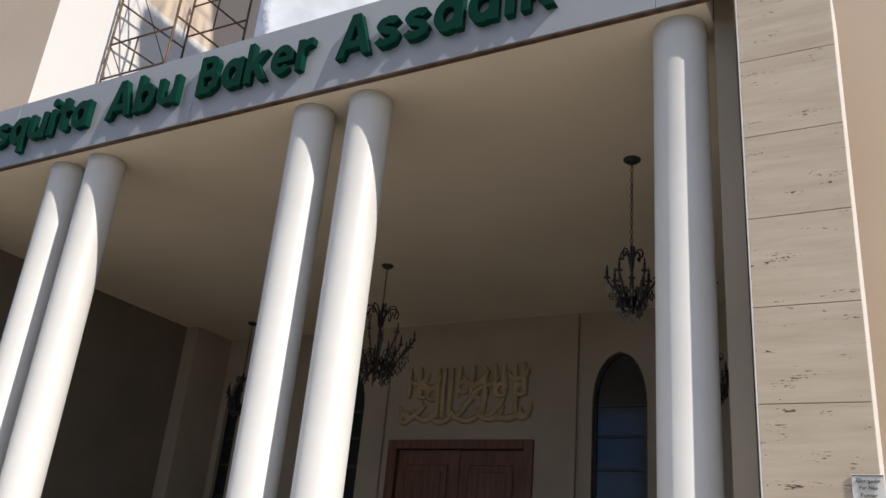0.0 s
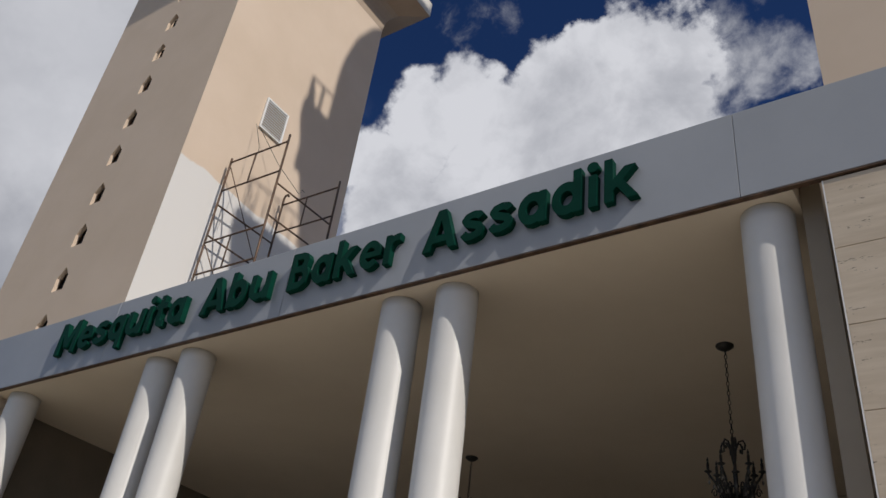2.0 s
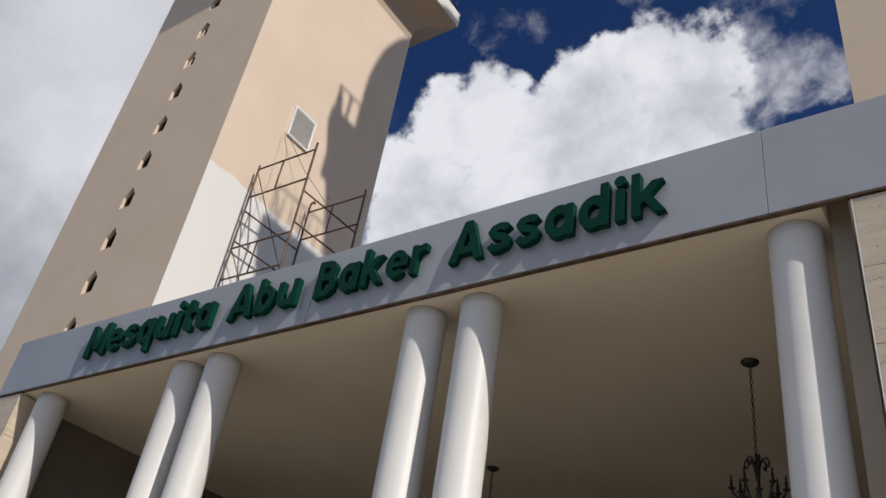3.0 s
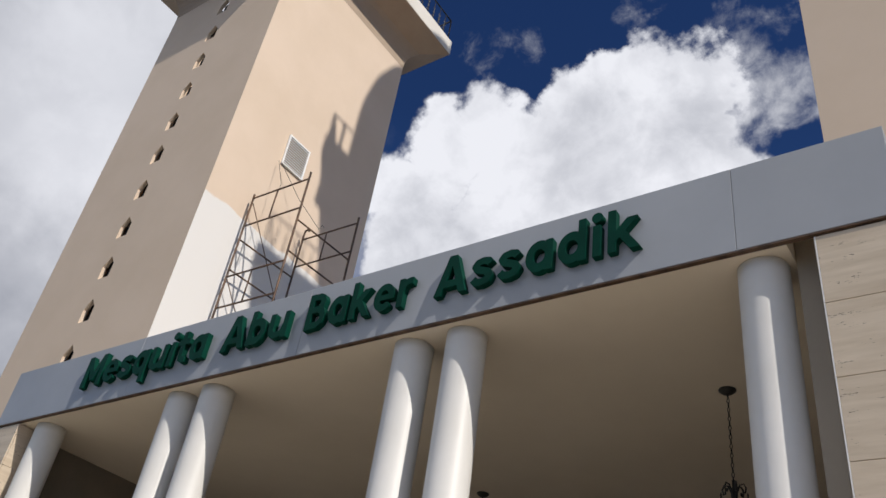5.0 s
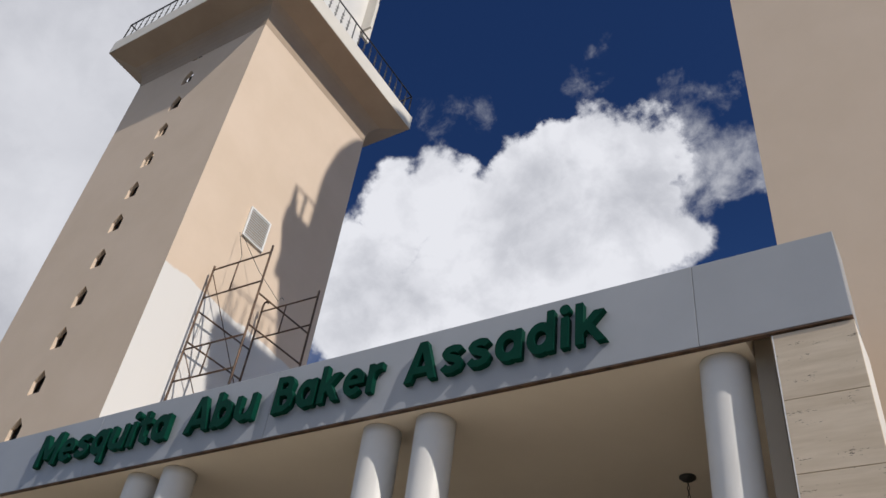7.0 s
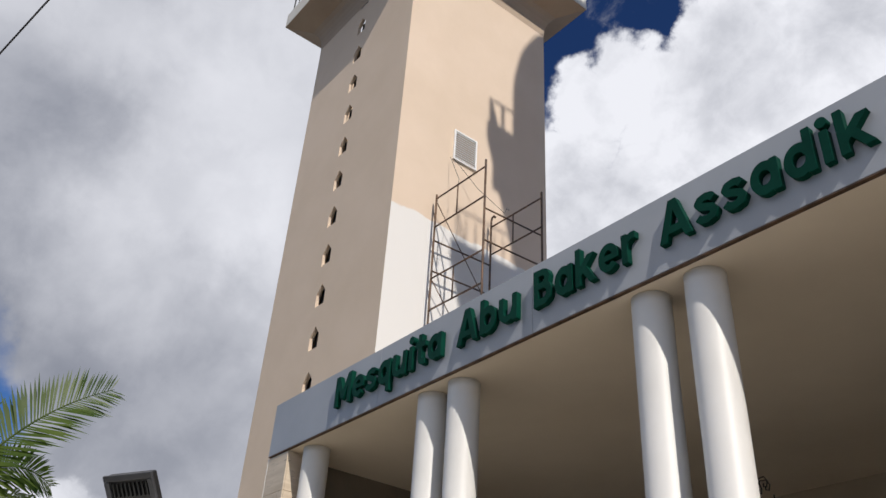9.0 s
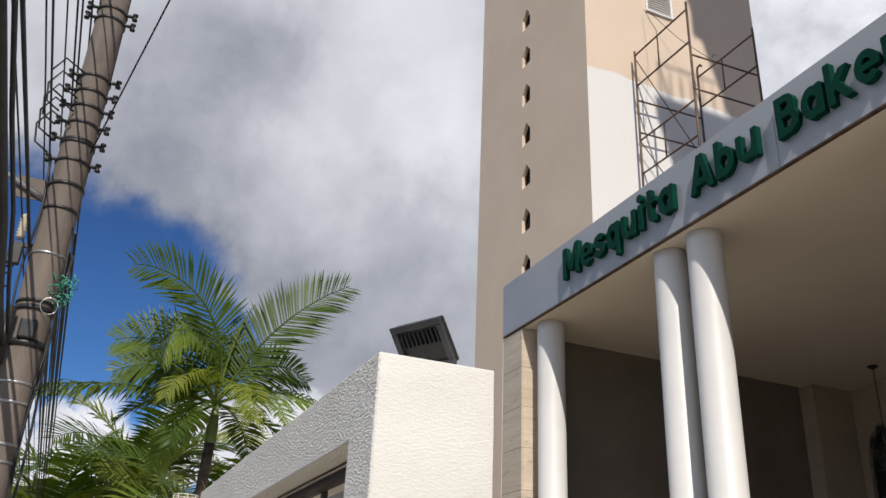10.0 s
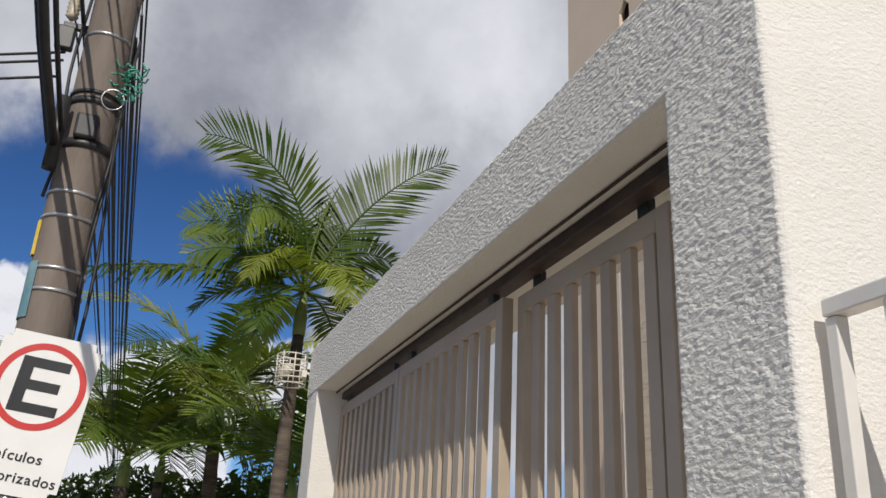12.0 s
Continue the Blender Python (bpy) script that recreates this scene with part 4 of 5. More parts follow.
chandelier(-1.97, 2.125, 0.225, 4.87, 0.66, 6, "small black wrought-iron chandelier with crystal drops")
chandelier(-5.93, 3.94, 0.48, 5.25, 1.05, 8, "large black wrought-iron chandelier with crystal drops")
chandelier(-9.80, 5.68, 0.23, 4.87, 0.66, 6, "small black wrought-iron chandelier with crystal drops")
chandelier(-1.97, 5.68, 0.23, 4.87, 0.66, 6, "small black wrought-iron chandelier with crystal drops")
chandelier(-9.80, 2.125, 0.23, 4.87, 0.66, 6, "small black wrought-iron chandelier with crystal drops")

# ---------- gate wall on the street ----------
GY0, GY1, GT, GO = -4.75, -4.28, 2.46, 2.18
def gateway():
    """The rendered portal: two pillars and a lintel in one body with slightly uneven arrises."""
    outline = [(-7.36, GZ), (-7.09, GZ), (-7.09, GO), (-3.71, GO), (-3.71, GZ), (-3.42, GZ), (-3.42, GT), (-7.36, GT)]
    bm = prism(outline, GY0, GY1)
    cuts = [((0, 0, GZ + 0.14 * k), (0, 0, 1)) for k in range(1, 20)] + [((-7.30 + 0.14 * k, 0, 0), (1, 0, 0)) for k in range(28)]
    for co, no in cuts:
        bmesh.ops.bisect_plane(bm, geom=bm.verts[:] + bm.edges[:] + bm.faces[:], plane_co=co, plane_no=no)
    bmesh.ops.bevel(bm, geom=[e for e in bm.edges if len(e.link_faces) == 2 and e.calc_face_angle(0) > 0.5], offset=0.004, segments=1, affect="EDGES")
    for v in bm.verts:
        n = noise.noise_vector(v.co * 8) * 0.004 + noise.noise_vector(v.co * 30) * 0.0015
        v.co += n
    return bm


gw = alone("gate_wall", gateway(), STUCCO, "white trowelled-stucco gateway wall with a wide opening", "gateway")


def plaster_coat():
    """The street side's coarse coat: short level ridges left by the trowel, as real relief."""
    x0, x1, xp, dx, dz = -7.36, -3.42, -3.71, 0.005, 0.0036
    nx, nz = int((x1 - x0) / dx), int((GT - GZ) / dz)
    dx, dz = (x1 - x0) / nx, (GT - GZ) / nz
    ip, jl = int(round((xp - x0) / dx)), int(round((GO - GZ) / dz))

    def inside(i, j):
        return 0 <= i < nx and 0 <= j < nz and (i >= ip or j >= jl)

    index, verts, faces = {}, [], []
    for i in range(nx + 1):
        for j in range(nz + 1):
            near = [inside(i + a, j + b) for a in (-1, 0) for b in (-1, 0)]
            if not any(near):
                continue
            x, z = x0 + i * dx, GZ + j * dz
            sway = noise.noise(Vector((x * 9, z * 9, 4)))
            ridge = noise.noise(Vector((x * 58 + 0.6 * sway, z * 150 + 0.5 * sway, 0)))
            grain = noise.noise(Vector((x * 115, z * 230, 9)))
            wave = noise.noise(Vector((x * 5, z * 5, 2)))
            h = 0.0045 + 0.0028 * ridge + 0.0019 * grain + 0.0009 * wave
            y = GY0 - max(h, 0.0003) if all(near) else GY0 + 0.004
            index[i, j] = len(verts)
            verts.append((x, y, z))
    for i in range(nx):
        for j in range(nz):
            if inside(i, j):
                faces.append((index[i, j], index[i + 1, j], index[i + 1, j + 1], index[i, j + 1]))
    me = bpy.data.meshes.new("plaster_coat")
    me.from_pydata(verts, [], faces)
    me.polygons.foreach_set("use_smooth", [True] * len(me.polygons))
    me.materials.append(STUCCO)
    ob = new("plaster_coat", me)
    ob.parent = gw
    return tagged(ob, "coarse grey-shaded trowelled plaster coat")


plaster_coat()

# sliding gate leaves
trk = thing("gate_track", (-5.4, -4.56, GO), "dark steel overhead track of the sliding gate", "track")
part("track_rail", box(-7.08, -3.72, -4.61, -4.55, GO - 0.042, GO - 0.004, 0.004), RUST, trk)
part("track_strip", box(-7.08, -3.72, -4.645, -4.64, GO - 0.012, GO - 0.004), RUST, trk)


def gate_leaf(x0, x1, y, solid=0.0):
    g = thing("sliding_gate", ((x0 + x1) / 2, y, GZ + 0.05), "warm grey steel sliding gate of flat vertical slats", "gate", "gate leaves")
    zt, zb = 2.10, GZ + 0.05
    for a, b, c, e in ((x0, x0 + 0.055, zb, zt), (x1 - 0.055, x1, zb, zt), (x0 + 0.055, x1 - 0.055, zt - 0.06, zt), (x0 + 0.055, x1 - 0.055, zb, zb + 0.08)):
        part("gate_frame", box(a, b, y - 0.02, y + 0.02, c, e, 0.003), GATE, g)
    if solid:
        part("sheet", box(x0 + 0.056, x1 - 0.056, y + 0.004, y + 0.008, zb + 0.081, zt - 0.061), GATE, g, "plain sheet panel")
    x = x0 + 0.055 + 0.05
    while x < x1 - 0.1:
        part("slat", box(x, x + 0.05, y - 0.018, y + 0.003, zb + 0.081, zt - 0.061, 0.002), GATE, g)
        x += 0.104
    for x in (x0 + 0.12, x1 - 0.12):
        part("hanger", box(x - 0.025, x + 0.025, y - 0.012, y + 0.012, zt + 0.001, zt + 0.05, 0.003), BLACK, g)
    return g


gate_leaf(-7.075, -5.99, -4.59, solid=1.0)
gate_leaf(-5.98, -4.85, -4.59)
gate_leaf(-4.83, -3.985, -4.545)

# floodlight on the gate wall
fl = thing("floodlight", (-3.5, -4.57, GT), "black flat outdoor floodlight with cooling fins", "floodlight")
tilt = Matrix.Translation((-3.66, -4.446, GT + 0.051)) @ Matrix.Rotation(radians(-63), 4, "Z") @ Matrix.Rotation(radians(37), 4, "Y")


def on_lamp(bm):
    bm.transform(tilt)
    return bm


part("housing", on_lamp(box(-0.035, 0.0, -0.125, 0.125, 0, 0.194, 0.008)), BLACK, fl)
for y0, y1, z0, z1 in ((-0.132, 0.132, -0.005, 0.022), (-0.132, 0.132, 0.171, 0.198), (-0.132, -0.104, 0.022, 0.171), (0.104, 0.132, 0.022, 0.171)):
    part("bezel", on_lamp(box(0.0, 0.014, y0, y1, z0, z1, 0.003)), BEZEL, fl, "grey bezel")
for k in range(9):
    y = -0.09 + 0.0225 * k
    part("fin", on_lamp(box(0.0, 0.012, y, y + 0.006, 0.10, 0.158)), BLACK, fl)
part("bracket", tube([(-3.665, -4.44, GT - 0.004), (-3.665, -4.44, GT + 0.05), (-3.655, -4.46, GT + 0.09)], 0.016, 8), BLACK, fl)

# wire cage with a camera at the far end of the gate wall
cg = thing("wire_cage", (-7.38, -4.83, 2.3), "small cream wire cage round a camera on the wall end", "wire cage")
for k in range(6):
    z = 2.26 + 0.035 * k
    part("hoop", tube([(-7.44 + 0.09 * math.cos(t), -4.85 + 0.09 * math.sin(t), z) for t in (2 * math.pi * i / 16 for i in range(17))], 0.004, 5, cap=False), WIREW, cg)
for k in range(8):
    t = 2 * math.pi * k / 8
    part("wire", tube([(-7.44 + 0.09 * math.cos(t), -4.85 + 0.09 * math.sin(t), 2.25), (-7.44 + 0.09 * math.cos(t), -4.85 + 0.09 * math.sin(t), 2.44)], 0.004, 5), WIREW, cg)
part("camera_body", tube([(-7.44, -4.85, 2.36), (-7.40, -4.91, 2.33)], 0.03, 10), WIREW, cg)
part("bracket", box(-7.42, -7.362, -4.80, -4.77, 2.30, 2.34), WIREW, cg)

# ---------- pale picket fence along the pavement ----------
fc = thing("railing_fence", (-1.5, -4.70, GZ), "pale painted steel picket railing beside the gate pillar", "railing")
part("top_rail", box(-3.395, 0.6, -4.718, -4.684, 1.632, 1.66, 0.003), RAILP, fc)
part("bottom_rail", box(-3.41, 0.6, -4.718, -4.682, GZ + 0.12, GZ + 0.16, 0.004), RAILP, fc)
x = -3.395
while x < 0.58:
    part("picket", box(x, x + 0.022, -4.713, -4.689, GZ if x < -3.39 else GZ + 0.161, 1.631, 0.002), RAILP, fc)
    x += 0.108
part("end_post", box(0.601, 0.65, -4.725, -4.675, GZ, 1.66, 0.004), RAILP, fc)

# ---------- utility pole ----------
PXC, PYC = -6.78, -6.148
pl = thing("utility_pole", (PXC, PYC, GZ), "round weathered concrete utility pole carrying cables", "utility pole")
part("shaft", lathe([(0.138, 0), (0.135, 0.8), (0.128, 2.6), (0.118, 5.0), (0.108, 7.5), (0.100, 9.3)], (PXC, PYC, GZ), 28), CONCRETE, pl)


def band(z, h=0.03, mat=None, r=0.006):
    rr = 0.138 - 0.0039 * (z - GZ) + r
    part("strap", lathe([(rr - 0.012, -h / 2), (rr, -h / 2), (rr, h / 2), (rr - 0.012, h / 2)], (PXC, PYC, z), 28), mat or STEEL, pl, "steel strap" if not mat else "")


for z in (2.42, 2.53, 2.80, 2.93, 3.86):
    band(z, 0.016)
for z, h in ((3.20, 0.05), (3.45, 0.035), (3.5, 0.02), (4.22, 0.02), (4.42, 0.025), (4.78, 0.02)):
    band(z, h, BLACK, 0.008)
rng = random.Random(11)
for k, z in enumerate((4.62, 4.80, 4.95, 5.10, 5.24, 5.38, 5.95, 6.05)):
    band(z, 0.02, BLACK, 0.008)
    for sgn in (-1, 1):
        dx = 0.05
        y = PYC + sgn * 0.135
        b = part("clamp", tube([(PXC + dx, PYC + sgn * 0.09, z), (PXC + dx, PYC + sgn * 0.17, z)], 0.014, 6), BLACK, pl, "black cable clamp")
        part("spool", lathe([(0.022, -0.03), (0.022, -0.018), (0.012, -0.01), (0.012, 0.01), (0.022, 0.018), (0.022, 0.03)], (PXC + dx, PYC + sgn * 0.175, z), 10), BLACK, b)
for k in range(5):
    z = 4.9 + 0.12 * k
    part("loop_wire", tube([(PXC + 0.1, PYC - 0.08, z), (PXC + 0.16, PYC - 0.22, z + 0.05), (PXC + 0.12, PYC - 0.3, z - 0.06), (PXC + 0.1, PYC - 0.28, z - 0.2), (PXC + 0.13, PYC - 0.18, z - 0.28)], 0.008, 5), CABLE, pl, "looped black cable")
# splice box and clutter on the strap
part("splice_box", box(PXC + 0.06, PXC + 0.15, PYC - 0.06, PYC + 0.05, 3.22, 3.36, 0.015), BLACK, pl, "black splice housing")
part("splice_box", tube([(PXC + 0.14, PYC - 0.13, 3.02), (PXC + 0.14, PYC - 0.13, 3.42)], 0.035, 10), BLACK, pl, "black splice housing")
part("coil", tube([(PXC + 0.13, PYC + 0.09 + 0.055 * math.cos(t), 3.47 + 0.06 * math.sin(t)) for t in (i * 0.4 for i in range(34))], 0.003, 5), STEEL, pl, "loose coil of wire")
bm = bmesh.new()
rng = random.Random(3)
for k in range(46):
    p0 = Vector((PXC + 0.10 + rng.uniform(-.03, .03), PYC + 0.15 + rng.uniform(-.05, .06), 3.62 + rng.uniform(-.14, .1)))
    q0 = p0 + Vector((rng.uniform(-.04, .04), rng.uniform(-.05, .05), rng.uniform(-.05, .05)))
    tube([p0, (p0 + q0) / 2 + Vector((0, rng.uniform(-.02, .02), rng.uniform(-.02, .02))), q0], 0.005, 4, bm)
part("netting", bm, NET, pl, "tangle of green plastic netting")
part("insulator", lathe([(0.012, 0)] + [(0.034 if k % 2 else 0.02, 0.012 + 0.013 * k) for k in range(14)] + [(0.01, 0.2)], (PXC + 0.02, PYC - 0.21, 3.95), 12), CERAM, pl, "ribbed ceramic insulator")
part("bracket", box(PXC, PXC + 0.03, PYC - 0.24, PYC - 0.08, 3.90, 3.935, 0.004), BLACK, pl)
part("bracket", box(PXC + 0.0, PXC + 0.05, PYC - 0.26, PYC - 0.17, 3.76, 3.90, 0.01), BLACK, pl)
# street lamp arm
part("lamp_arm", tube([(PXC + 0.02, PYC - 0.08, 4.28), (PXC + 0.04, PYC - 0.5, 4.47), (PXC + 0.06, PYC - 2.2, 5.2)], 0.022, 8), STEEL, pl, "slender steel lamp arm")
part("gusset", prism([(PXC - 0.0, 4.28), (PXC + 0.01, 4.28), (PXC + 0.01, 4.45), (PXC, 4.45)], PYC - 0.33, PYC - 0.09), CONCRETE, pl)
# poster and stencil
bm = bmesh.new()
lathe([(0.134, 2.28), (0.134, 2.56)], (PXC, PYC, 0), 28, bm)
bmesh.ops.delete(bm, geom=[f for f in bm.faces if len(f.verts) > 4 or not (-2.4 < math.atan2(f.calc_center_median().y - PYC, f.calc_center_median().x - PXC) < -0.7)], context="FACES")
part("poster", bm, TEAL, pl, "faded teal poster pasted round the pole")
for k in range(4):
    a = -1.5 + 0.1 * k
    part("stencil_bar", box(PXC + 0.131 * math.cos(a) - 0.008, PXC + 0.131 * math.cos(a) + 0.008, PYC + 0.131 * math.sin(a) - 0.006, PYC + 0.131 * math.sin(a) + 0.006, 2.60, 2.78), YELLOW, pl)

# overhead cables
rng = random.Random(8)
SPANS = [(-6.37 + 0.013 * k + rng.uniform(-.01, .01), 4.05 + 0.26 * k + rng.uniform(-.08, .08), rng.choice((0.006, 0.008, 0.011)), 26) for k in range(10)]
SPANS += [(-6.29, 3.95, 0.012, 26)]
SPANS += [(-6.045 + 0.004 * k, 3.25 + 0.10 * k + rng.uniform(-.05, .05), rng.choice((0.006, 0.009)), PXC + 0.05) for k in range(9)]
for y, z, r, near in SPANS:
    pts = []
    wob = rng.uniform(-0.5, 0.5)
    for k in range(41):
        x = near - (near + 44) * k / 40
        u = (x - PXC) / 32
        sag = 0.9 * (abs(u) - 1) * abs(u) * (1.15 + 0.3 * wob)
        pts.append((x, y + 0.12 * wob * u, z + sag * (1 if x > PXC else 0.9)))
    alone("overhead_cable", tube(pts, r, 5), CABLE, "black overhead cable running along the street", "cable", group="overhead cables")
for dy, z, r in ((0.0, 3.14, 0.022), (-0.03, 3.18, 0.016), (0.025, 3.22, 0.012)):
    pts = [(PXC + 0.1 + 0.8 * j, -6.28 + dy + 0.01 * math.sin(2.1 * j + 9 * z), z + 0.11 * j - 0.0008 * j * j) for j in range(40)]
    alone("thick_cable", tube(pts, r, 8), CABLE, "thick black wrapped cable leaving the utility pole", "cable", group="thick cables")
for k, (y, z0, z1) in enumerate(((PYC + 0.13, 1.2, 4.1), (PYC + 0.155, 0.8, 3.9), (PYC + 0.12, 1.6, 3.3), (PYC - 0.135, 2.9, 4.6))):
    pts = [(PXC + 0.06 + 0.02 * math.sin(j * 1.3 + k), y + 0.015 * math.sin(j * 0.9 + 2 * k), z0 + (z1 - z0) * j / 12) for j in range(13)]
    alone("drop_cable", tube(pts, 0.009, 5), CABLE, "black cable hanging down beside the pole", "cable", group="drop cables")
pts = [Vector((-6.72, -6.05, 4.72)).lerp(Vector((9.0, -2.6, 10.4)), j / 24) - Vector((0, 0, 0.5 * (j / 24) * (1 - j / 24))) for j in range(25)]
alone("service_cable", tube(pts, 0.006, 5), CABLE, "single black service cable rising from the pole", "cable")
for z in (3.75, 3.70, 3.6):
    pts = [(PXC + 0.02 - 0.2 * j, PYC - 0.2 - 0.7 * j, z + 0.02 * j * (j - 6)) for j in range(13)]
    alone("cross_cable", tube(pts, 0.008, 5), CABLE, "black cable crossing the street from the pole", "cable", group="cross cables")

# ---------- parking sign ----------
sg = thing("parking_sign", (-6.62, -6.13, GZ), "white traffic plate with a red ring and black letter", "traffic sign")
part("post", tube([(-6.66, -6.14, GZ), (-6.66, -6.14, 2.15)], 0.028, 10), STEEL, sg)
TS = Matrix.Translation((-6.62, -6.115, 1.84)) @ Matrix.Rotation(radians(84), 4, "Z") @ Matrix.Rotation(radians(7), 4, "Y")


def on_plate(bm):
    bm.transform(TS)
    return bm


plate = box(-0.218, 0.218, 0.0, 0.004, -0.36, 0.35)
bmesh.ops.bevel(plate, geom=[e for e in plate.edges if abs(e.verts[0].co.y - e.verts[1].co.y) > 0.002], offset=0.035, segments=4, affect="EDGES")
part("plate", on_plate(plate), PLATE, sg)
bm = bmesh.new()
inn, out_ = [], []
for k in range(48):
    t = 2 * math.pi * k / 48
    inn.append(bm.verts.new((0.168 * math.cos(t), -0.0015, 0.115 + 0.168 * math.sin(t))))
    out_.append(bm.verts.new((0.198 * math.cos(t), -0.0015, 0.115 + 0.198 * math.sin(t))))
for k in range(48):
    bm.faces.new((inn[k], out_[k], out_[(k + 1) % 48], inn[(k + 1) % 48]))
part("ring", on_plate(bm), RED, sg, "red ring")
bm = box(-0.105, -0.05, -0.002, -0.001, -0.01, 0.24)
for z in (-0.01, 0.093, 0.195):
    box(-0.05, 0.105 if z != 0.093 else 0.085, -0.002, -0.001, z, z + 0.045, bm=bm)
part("letter", on_plate(bm), INK, sg, "black capital letter")
for word, x0, x1, z in (("Veículos", -0.135, 0.115, -0.215), ("Autorizados", -0.155, 0.20, -0.305)):
    before = set(sg.children)
    write(word, -6.62 + x0, -6.62 + x1, 1.84 + z, 0.045, -6.115, 0.0015, INK, sg, offset=0.012, gap=0.1)
    for ob in set(sg.children) - before:
        me = ob.data
        me.transform(Matrix.Translation(-BASE[sg]) @ TS @ Matrix.Translation((6.62, 6.115 - 0.001, -1.84)) @ Matrix.Translation(BASE[sg]))


# ---------- palms ----------
def frond_mesh(root, out, length, lift, droop, width, seed, twist=0.0, n=48, fold=0.10):
    """One pinnate frond: a tapering arched rib with hanging leaflets on both sides."""
    r = random.Random(seed)
    out = Vector(out).normalized()
    pts, p, ang = [], Vector(root), lift
    steps = 26
    for k in range(steps + 1):
        pts.append(p.copy())
        u = k / steps
        ang = lift - droop * u ** 1.35
        p = p + (out * math.cos(ang) + Vector((0, 0, 1)) * math.sin(ang)) * (length / steps)
    bm = tube(pts, 0.01, 5, radii=[0.02 * (1 - 0.85 * k / steps) + 0.002 for k in range(steps + 1)])
    side0 = out.cross(Vector((0, 0, 1))).normalized()
    n = n if width < 0.9 else 44
    for k in range(n):
        u = 0.16 + 0.84 * (k + r.uniform(-.3, .3)) / n
        u = min(max(u, 0.12), 0.995)
        j = min(int(u * steps), steps - 1)
        f = u * steps - j
        q = pts[j].lerp(pts[j + 1], f)
        d = (pts[j + 1] - pts[j]).normalized()
        side = Matrix.Rotation(twist * (0.8 + 0.2 * u), 3, d) @ side0
        nor = side.cross(d).normalized()
        ln = width * (math.sin(math.pi * (0.12 + 0.83 * u)) ** 0.7) * r.uniform(0.88, 1.08)
        for sgn in (-1, 1):
            way = (side * sgn * (1.0 - 0.3 * u) + d * (0.3 + 0.45 * u) + nor * r.uniform(0.0, 0.3)).normalized()
            w = (0.0195 if width < 0.9 else 0.03) * r.uniform(0.8, 1.2) * (0.7 + 0.5 * math.sin(math.pi * u))
            hang = Vector((0, 0, -1)) * ln * fold * r.uniform(0.5, 1.2)
            a, b, c = q, q + way * ln * 0.55 + hang * 0.22, q + way * ln * 0.93 + hang
            wv = d * w
            v = [bm.verts.new(x) for x in (a - wv * 0.5, a + wv * 0.5, b + wv, b - wv, c)]
            bm.faces.new((v[0], v[1], v[2], v[3]))
            bm.faces.new((v[3], v[2], v[4]))
    return bm


def palm(at, crown, fronds, label, trunk_r=0.09, yellow=()):
    t = thing("palm_tree", at, label, "palm tree", "palms")
    x, y, z = at
    h = crown[2] - z
    pts = [Vector((x + (crown[0] - x) * u + 0.05 * math.sin(u * 5), y + (crown[1] - y) * u, z + (h - 0.5) * u)) for u in (k / 14 for k in range(15))]
    part("trunk", tube(pts, trunk_r, 14, radii=[trunk_r * (1.25 - 0.4 * k / 14 + (0.05 if k % 2 else 0)) for k in range(15)]), TRUNK, t, "ringed grey-brown trunk")
    top = pts[-1]
    part("crownshaft", tube([top, top + Vector((0, 0, 0.2)), Vector(crown)], 0.08, 12, radii=[trunk_r * 0.95, trunk_r, trunk_r * 0.45]), SHAFTG, t, "green crownshaft")
    for k, (out, length, lift, droop, width, twist, *hang) in enumerate(fronds):
        part("frond", frond_mesh(crown, out, length, radians(lift), radians(droop), width, 40 + k * 7 + int(abs(x) * 13), twist, fold=hang[0] if hang else 0.14), LEAFY if k in yellow else (LEAF if k % 3 != 2 else PALE), t)
    return t


# (way out, length, lift, droop, leaflet length, twist); +y shows to the right from the street
MAIN = [(0.2, 1, 2.45, 66, 40, 0.74, 1.4, 0.06), (0.25, -1, 2.45, 93, 112, 0.80, -1.4, 0.06), (0.8, -1, 1.9, 84, 185, 0.50, -0.9, 0.5),
        (0.25, -1, 2.6, 4, 30, 0.50, -0.3, 0.6), (1, 0.25, 1.5, 26, 115, 0.46, 0.1, 0.5), (-0.3, -1, 1.75, 62, 85, 0.74, -1.3, 0.1),
        (-1, -0.4, 2.0, 74, 60, 0.58, 0.0), (1, -0.7, 1.5, 28, 100, 0.48, 0.2, 0.5), (-0.2, 1, 1.9, 30, 75, 0.55, 0.6, 0.4), (0.1, -1, 1.45, 40, 80, 0.60, -1.1, 0.3), (-0.4, 0.8, 1.8, 60, 90, 0.6, 1.2)]
MAIN = [((f[0], f[1], 0), *f[2:]) for f in MAIN]
MAIN += [((math.cos(a), math.sin(a), 0), 1.5 + 0.2 * math.sin(5 * a), 8 * math.sin(3 * a), 65, 0.46, 0.1) for a in (0.5 + 2 * math.pi * k / 6 for k in range(6))]
MAIN.append(((-0.1, 0.35, 0), 1.5, 86, 22, 0.10, 0.0))
palm((-11.35, -4.3, GZ), (-11.55, -4.15, 4.16), MAIN, "tall palm with arching green fronds behind the gate wall", 0.075, yellow=(4, 7))
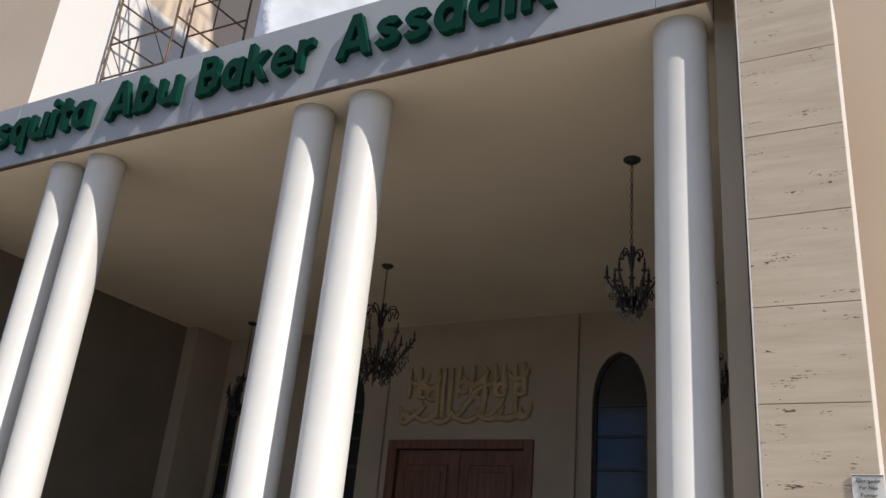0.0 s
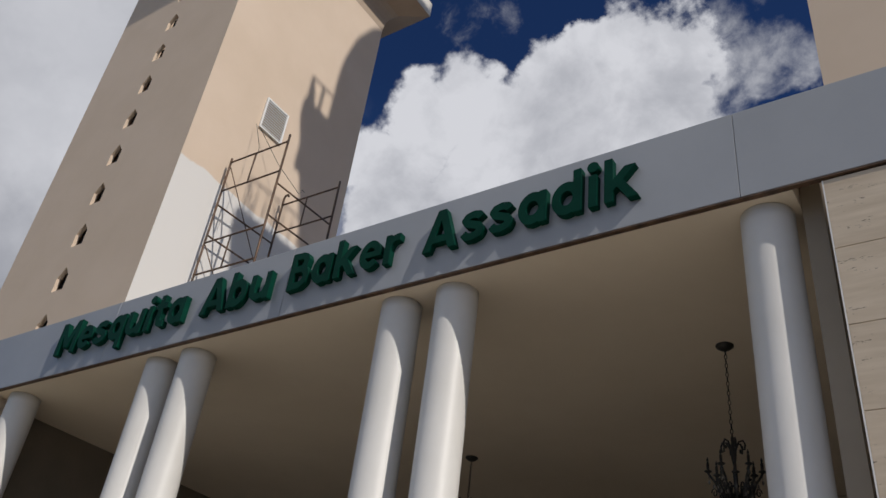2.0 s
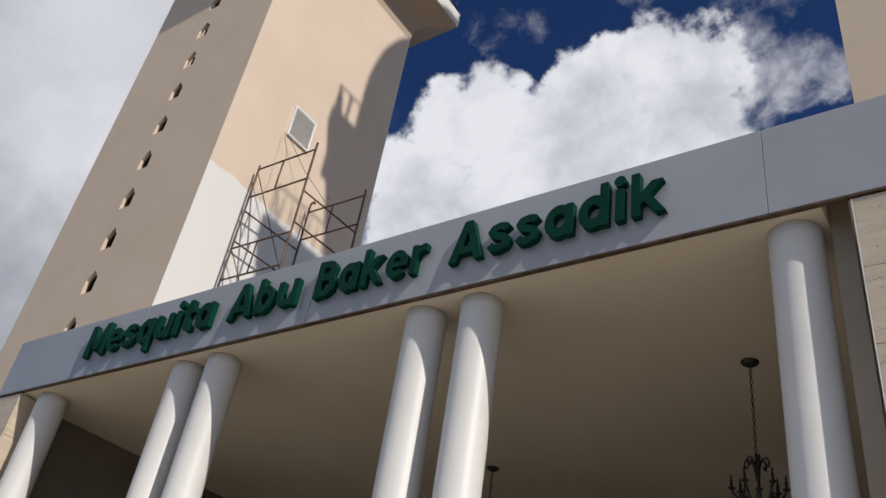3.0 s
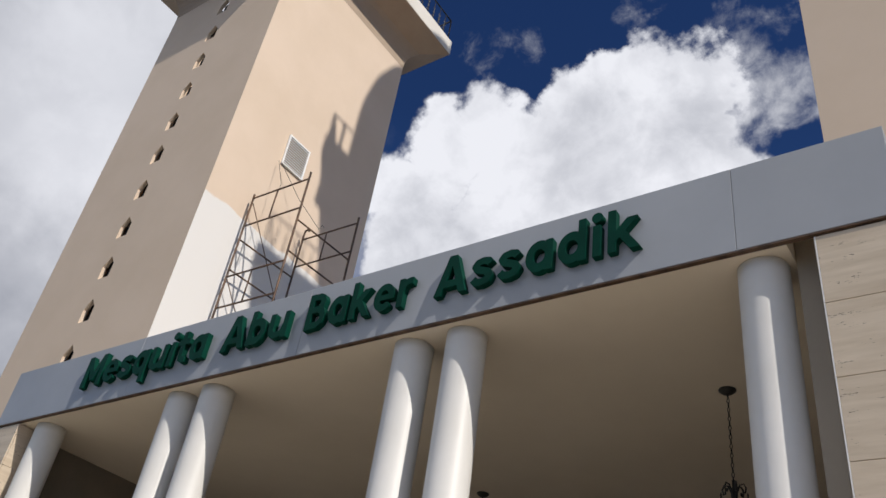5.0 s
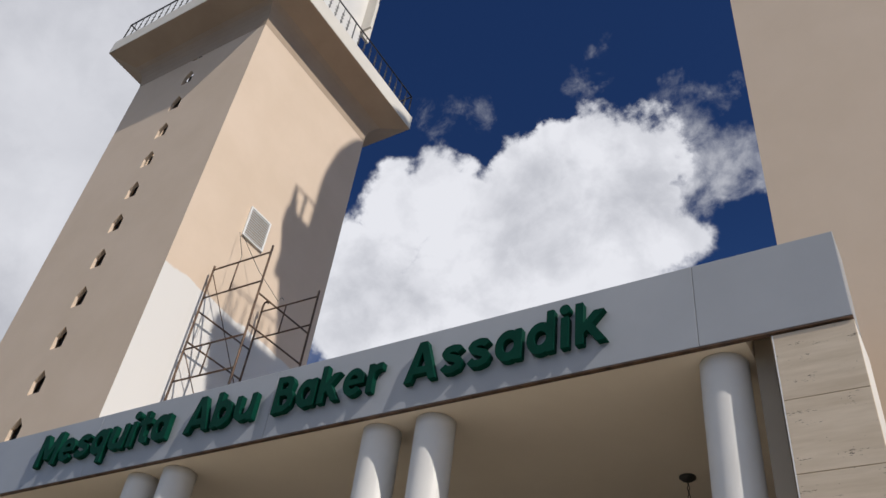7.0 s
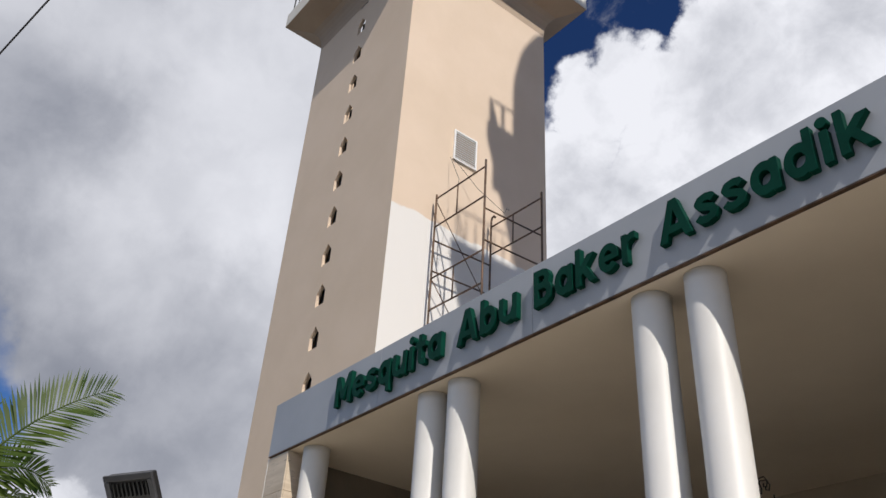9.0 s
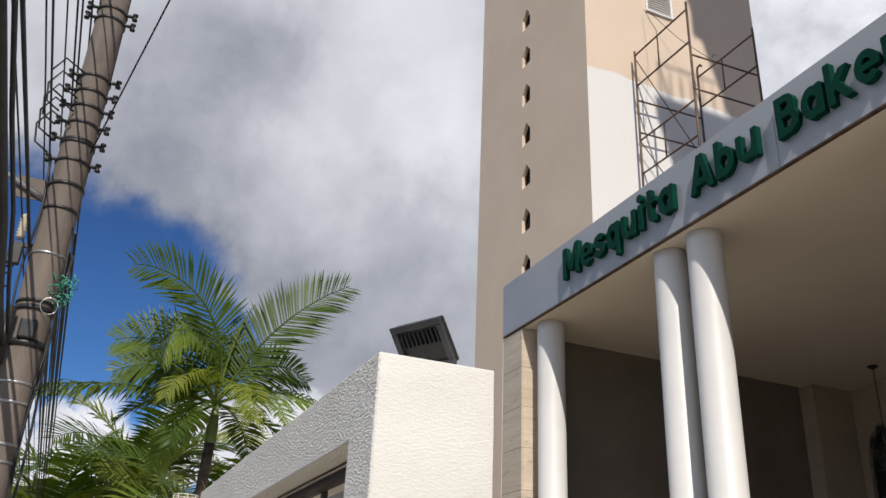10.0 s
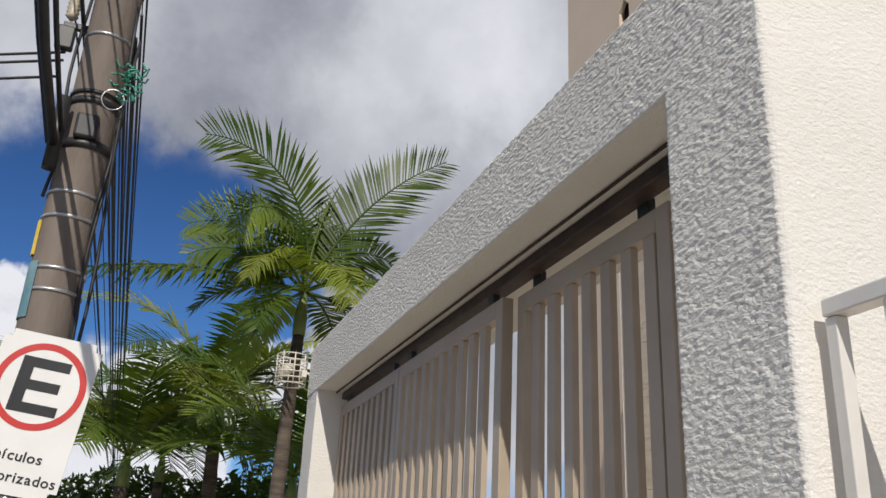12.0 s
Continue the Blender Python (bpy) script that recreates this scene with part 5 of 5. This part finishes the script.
BACK = [((math.cos(a), math.sin(a), 0), 2.7 + 0.5 * math.sin(3 * a), 66 - 34 * ((k * 7) % 3) / 2, 88, 0.92, 0.5 * math.copysign(1, math.sin(a))) for k, a in enumerate(2 * math.pi * j / 12 + 0.2 for j in range(12))]
palm((-17.2, -4.3, GZ), (-17.0, -4.45, 3.7), BACK, "shorter bushy palm with green fronds", 0.12, yellow=(1, 2, 4, 6, 7, 9, 11, 13))
palm((-17.8, -5.8, GZ), (-17.6, -5.75, 2.85), BACK[::-1], "shorter bushy palm with green fronds", 0.12, yellow=(1, 3, 5, 7, 10))
palm((-15.2, -3.2, GZ), (-15.2, -3.4, 2.5), BACK[5:] + BACK[:4], "low bushy palm with dark green fronds", 0.10)
palm((-20.5, -5.2, GZ), (-20.5, -5.1, 3.2), BACK[3:] + BACK[:2], "low bushy palm with dark green fronds", 0.10, yellow=(1, 4))


# ---------- far greenery ----------
def clump(center, size, n, seed, label):
    r = random.Random(seed)
    bm = bmesh.new()
    for k in range(n):
        p = Vector((r.gauss(0, 1), r.gauss(0, 1), r.gauss(0, 1)))
        p = p.normalized() * r.random() ** 0.35
        p = Vector((center[0] + p.x * size[0], center[1] + p.y * size[1], max(GZ, center[2] + p.z * size[2])))
        d = Vector((r.uniform(-1, 1), r.uniform(-1, 1), r.uniform(-0.8, 1))).normalized()
        e = d.orthogonal().normalized()
        s = r.uniform(0.06, 0.14)
        v = [bm.verts.new(x) for x in (p - d * s, p + e * s * 0.4, p + d * s, p - e * s * 0.4)]
        bm.faces.new(v)
    t = thing("shrub", (center[0], center[1], GZ), label, "shrub", "shrubs")
    part("foliage", bm, BUSH, t)
    part("stem", tube([(center[0], center[1], GZ), (center[0] + 0.1, center[1], center[2])], 0.06, 8), TRUNK, t)


clump((-24, -5.4, 1.6), (2.6, 2.6, 1.7), 9000, 1, "dense dark green shrubs beyond the palms")
clump((-22, -2.6, 1.7), (2.4, 2.4, 1.6), 8000, 2, "dense dark green shrubs beyond the palms")
clump((-30, -8.6, 1.4), (3.0, 2.8, 1.5), 8000, 4, "dense dark green shrubs beyond the palms")
